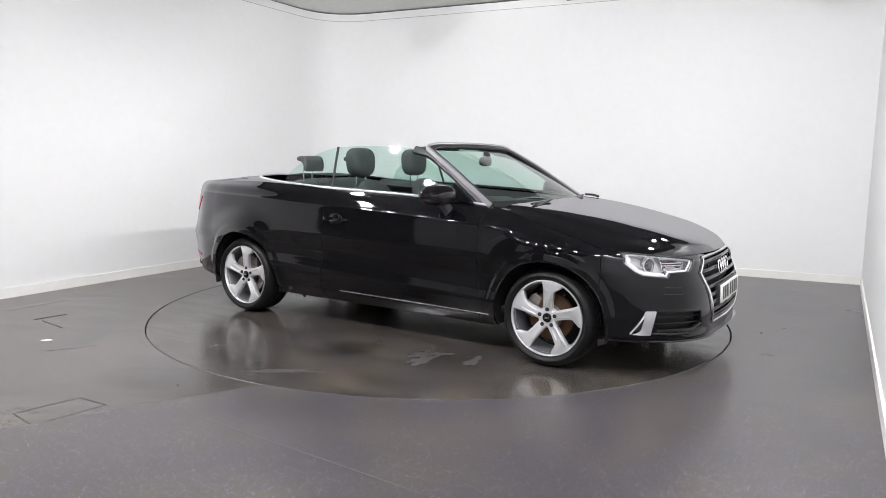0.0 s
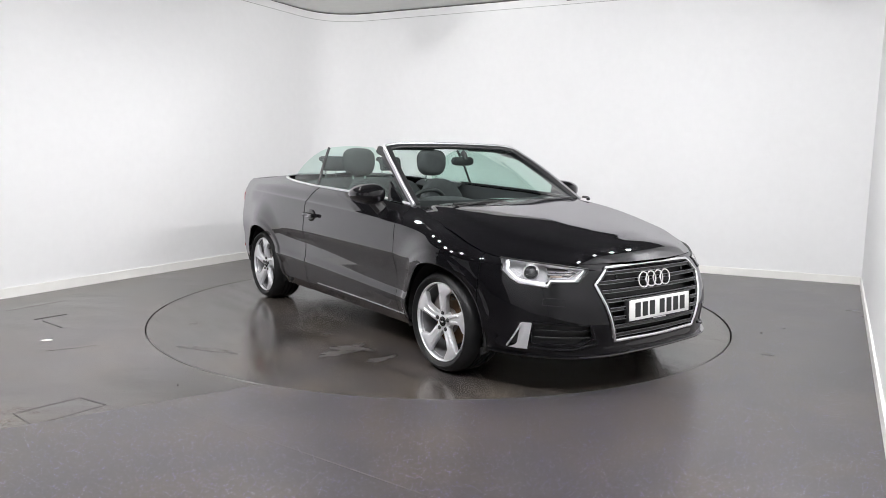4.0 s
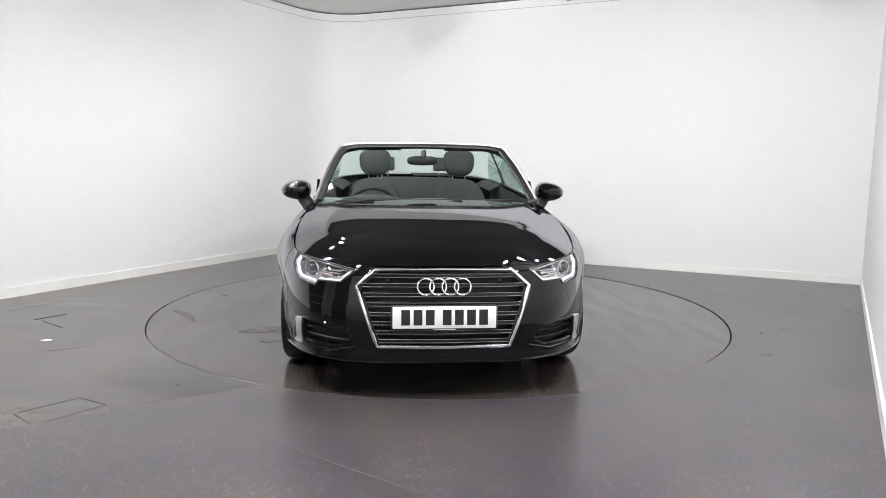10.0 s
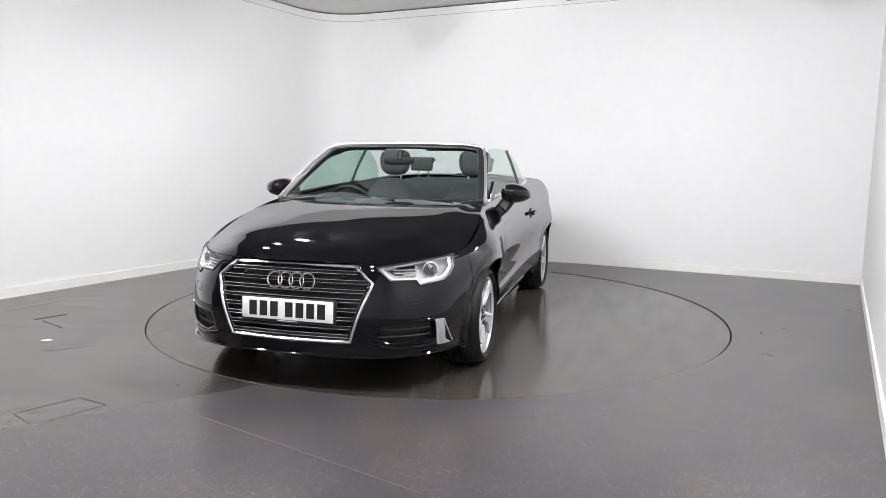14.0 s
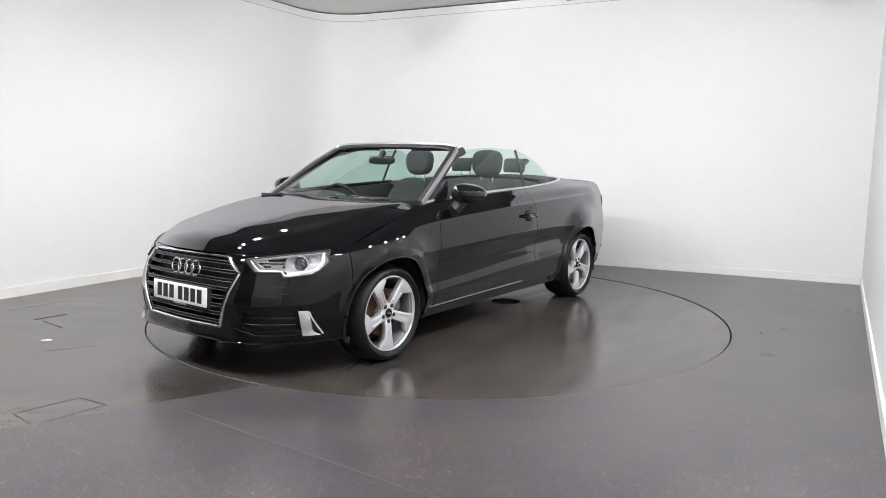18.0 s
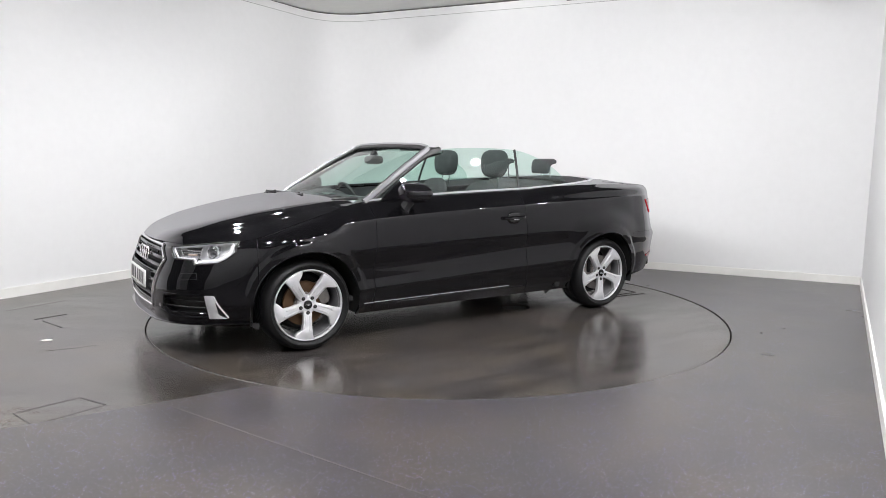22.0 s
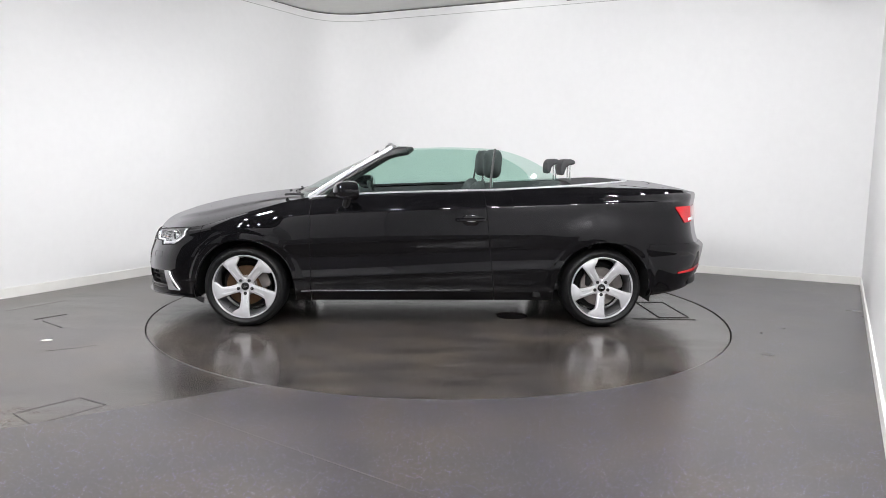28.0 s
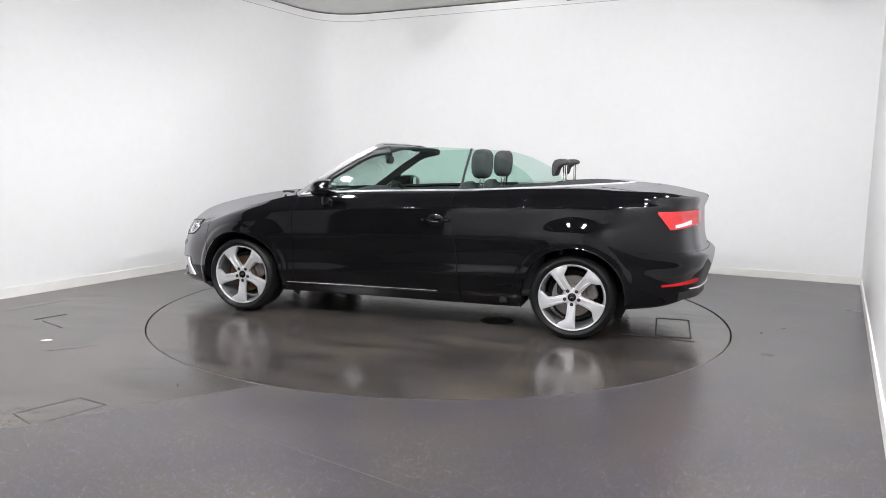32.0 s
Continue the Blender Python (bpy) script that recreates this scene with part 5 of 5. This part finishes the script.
# ---------------------------------------------------------------- interior
def headrest(car, x, y, z, w, front):
    if front:
        b = ball_bm(0, 0, 0, 0.070, w / 2, 0.112, 3.2, 28, 18)
        for v in b.verts:
            v.co.x -= 0.10 * max(0, v.co.z + 0.02) * 0.6
            v.co.y *= 1.0 - 0.12 * max(0, -v.co.z) / 0.1
        posts = 0.055
        pz = 0.13
    else:
        b = prism_bm([(0.062, -0.070), (0.070, -0.02), (0.062, 0.035), (0.035, 0.066), (-0.03, 0.072), (-0.075, 0.060), (-0.082, 0.038), (-0.070, 0.022),
                      (-0.02, 0.015), (0.012, -0.010), (0.026, -0.066), (0.045, -0.078)], w, 0.016, 3)
        bmesh.ops.transform(b, matrix=Matrix(((0.78, 0, 0, 0), (0, 0, 1, -w / 2), (0, 0.86, 0, 0), (0, 0, 0, 1))), verts=b.verts)
        posts = 0.05
        pz = 0.08
    bmesh.ops.translate(b, verts=b.verts, vec=(x, y, z))
    h = part("headrest", b, M_CLOTH, car, "black cloth headrest on chrome posts", AT)
    for d in (-posts, posts):
        px = x - (0.0 if front else 0.035)
        part("headrest_post", sweep_bm([(px, y + d, z - pz - 0.07), (px, y + d, z - 0.04 if front else z + 0.04)], ring(0.006, 10), up=(1, 0, 0)), M_CHROME, h, "chrome post")


def seat(car, x, y):
    b = ball_bm(0, 0, 0, 0.26, 0.25, 0.09, 3.2, 28, 14)
    bmesh.ops.translate(b, verts=b.verts, vec=(x + 0.22, y, 0.47))
    st = part("seat", b, M_CLOTH, car, "black cloth front seat", AT)
    b = ball_bm(0, 0, 0, 0.075, 0.245, 0.33, 3.0, 32, 20)
    for v in b.verts:
        v.co.x += -0.22 * v.co.z + 0.035 * (abs(v.co.y) / 0.24) ** 2
        v.co.y *= 1 - 0.20 * max(0, v.co.z) / 0.33
    bmesh.ops.translate(b, verts=b.verts, vec=(x - 0.03, y, 0.725))
    part("backrest", b, M_CLOTH, st, "bolstered backrest")


def interior(car, inner):
    part("cabin_floor", box_bm(-1.0, 1.1, -0.74, 0.74, 0.26, 0.30, 0.01, 1), M_DASH, car, "dark carpet", AT)
    for s in (1, -1):
        P = np.zeros((20, 8, 3))
        for i in range(20):
            x = 1.0 - 1.95 * i / 19
            top = 0.93 + (0.95 - x) * 0.048
            for j in range(8):
                f = j / 7
                P[i, j] = (x, s * (0.70 + 0.028 * f + 0.018 * math.sin(3 * math.pi * f)), 0.30 + (top - 0.30) * f)
        slab(part("door_card", grid_bm(P), M_DASH, car, "black door trim", AT), 0.01)
    # dashboard
    P = np.zeros((14, 25, 3))
    prof = [(1.14, 0.90), (1.05, 0.928), (0.95, 0.940), (0.85, 0.944), (0.75, 0.940), (0.68, 0.925), (0.655, 0.90), (0.66, 0.84), (0.68, 0.78), (0.70, 0.70), (0.72, 0.62), (0.78, 0.55), (0.85, 0.48), (0.90, 0.40)]
    for i, (x, z) in enumerate(prof):
        for j in range(25):
            y = -0.70 + 1.40 * j / 24
            k = abs(y) / 0.70
            hood = 0.030 * math.exp(-((y + 0.37) / 0.17) ** 4) if 2 < i < 8 else 0
            P[i, j] = (x - 0.15 * k ** 2.5 * (1 if i < 5 else 0.4), y, z + hood)
    dash = part("dashboard", grid_bm(P), M_DASH, car, "black dashboard", AT)
    for y in (-0.12, 0.12, 0.62, -0.62):
        b = lathe_bm([(0.02, 0.008), (0.036, 0.006), (0.042, 0), (0.044, -0.02)], 20, "x")
        bmesh.ops.transform(b, matrix=Matrix.Translation((0.652, y, 0.86)) @ Matrix.Rotation(math.pi, 4, "Z"), verts=b.verts)
        part("air_vent", b, M_SATIN, dash, "round silver air vent")
    part("instrument_glare", box_bm(0.90, 0.98, -0.10, 0.14, 0.951, 0.956, 0.002, 1), M_GLOSSB, dash)
    # steering wheel on the car's right
    tor = lathe_bm([(0.180 + 0.015 * math.cos(q), 0.015 * math.sin(q)) for q in np.linspace(0, 2 * math.pi, 11)], 48, "x")
    T = Matrix.Translation((0.545, -0.37, 0.845)) @ Matrix.Rotation(radians(24), 4, "Y")
    bmesh.ops.transform(tor, matrix=T, verts=tor.verts)
    sw = part("steering_wheel", tor, M_BLACK, car, "black three-spoke steering wheel", AT)
    hub = ball_bm(0.01, 0, 0, 0.03, 0.07, 0.065, 2.6, 20, 10)
    bmesh.ops.transform(hub, matrix=T, verts=hub.verts)
    part("wheel_hub", hub, M_DASH, sw)
    for a in (0, 180, 270):
        q = sweep_bm([(0.008, 0.05 * math.cos(radians(a)), 0.05 * math.sin(radians(a))), (0.0, 0.17 * math.cos(radians(a)), 0.17 * math.sin(radians(a)))], flat(0.035, 0.014), up=(1, 0, 0))
        bmesh.ops.transform(q, matrix=T, verts=q.verts)
        part("wheel_spoke", q, M_SATIN, sw)
    part("steering_column", sweep_bm([(0.56, -0.37, 0.84), (0.75, -0.37, 0.76)], ring(0.05, 14), up=(0, 1, 0)), M_DASH, sw)
    # rear-view mirror
    b = ball_bm(0, 0, 0, 0.020, 0.115, 0.034, 3.2, 28, 12)
    bmesh.ops.transform(b, matrix=Matrix.Translation((0.515, -0.01, 1.208)) @ Matrix.Rotation(radians(10), 4, "Z"), verts=b.verts)
    im = part("inside_mirror", b, M_BLACK, car, "black inside mirror", AT)
    part("mirror_stem", sweep_bm([(0.53, 0.0, 1.22), (0.525, 0.0, 1.25), (0.50, 0.0, 1.268)], flat(0.05, 0.035, 0.4), up=(0, 1, 0)), M_BLACK, im)
    for s in (0.33, -0.33):
        v = part("sun_visor", box_bm(0.355, 0.375, s - 0.17, s + 0.17, 1.282, 1.304, 0.008, 2), M_DASH, car, "folded black sun visor", AT)
    for y in (0.36, -0.36):
        seat(car, -0.20, y)
        headrest(car, -0.395, y, 1.188, 0.27, True)
    # console and rear bench
    part("centre_console", box_bm(-0.35, 0.70, -0.11, 0.11, 0.30, 0.62, 0.03, 3), M_DASH, car, "black centre console", AT)
    b = ball_bm(0, 0, 0, 0.10, 0.62, 0.26, 4, 36, 16)
    for v in b.verts:
        v.co.x += -0.22 * v.co.z
    bmesh.ops.translate(b, verts=b.verts, vec=(-0.93, 0, 0.79))
    part("rear_backrest", b, M_CLOTH, car, "black cloth rear bench back", AT)
    b = ball_bm(0, 0, 0, 0.24, 0.62, 0.08, 4, 36, 12)
    bmesh.ops.translate(b, verts=b.verts, vec=(-0.72, 0, 0.50))
    part("rear_cushion", b, M_CLOTH, car, "black cloth rear bench", AT)
    for y in (0.29, -0.29):
        headrest(car, -0.985, y, 1.172, 0.215, False)
    # folded roof cover inside the chrome surround
    n = 64
    P = np.zeros((n, 14, 3))
    for i in range(n):
        p = inner[i]
        for j in range(14):
            f = j / 13
            x = p[0]
            y = p[1] * (1 - f)
            xx = x if x < -0.98 else max(x, -0.98) * 0 + x
            P[i, j] = (xx, y, p[2] - 0.004 + 0.034 * math.sin(math.pi / 2 * min(1, f * 1.6)) * math.sin(math.pi / 2 * min(1.0, (x + 1.526) / 0.36)))
    keep = [i for i in range(n) if P[i, 0, 0] < -0.96]
    slab(part("roof_cover", grid_bm(P[keep]), M_TONN, car, "black fabric cover over the folded roof", AT), 0.008)
    # side trims of the rear cabin
    for s in (1, -1):
        Q = np.zeros((12, 4, 3))
        for i in range(12):
            x = -0.42 - 0.56 * i / 11
            p = inner[int(np.argmin(np.abs(inner[:, 0] - x)))]
            for j in range(4):
                Q[i, j] = (x, s * (p[1] - 0.004 - 0.115 * j / 3), p[2] - 0.006 - 0.05 * (j / 3) ** 2)
        slab(part("rear_side_trim", grid_bm(Q), M_DASH, car, "black rear side trim", AT), 0.01)


def convertible():
    car = empty("car", "black convertible with its roof folded down, on the turntable", "car")
    inner, belt = body_panels(car)
    underbody(car)
    for ax in (AX_F, AX_R):
        wheel(car, ax, 1, 270)
        wheel(car, ax, -1, 90)
    grille(car)
    number_plate(car)
    headlights(car)
    fog_inlets(car)
    tail_lamps(car)
    screen_and_glass(car, belt)
    mirrors(car)
    door_furniture(car)
    wipers(car)
    interior(car, inner)
    return car



# ---------------------------------------------------------------- build
room()
spot_lamps()
floor_marks()
table = turntable()
car = convertible()


def motions():
    """The turntable and the car on it turn together."""
    rows = [(float(t), pose(0, 0, 0, 0, 0, turn_at(t))) for t in range(33)]
    walk(table, rows)
    walk(car, rows)


motions()
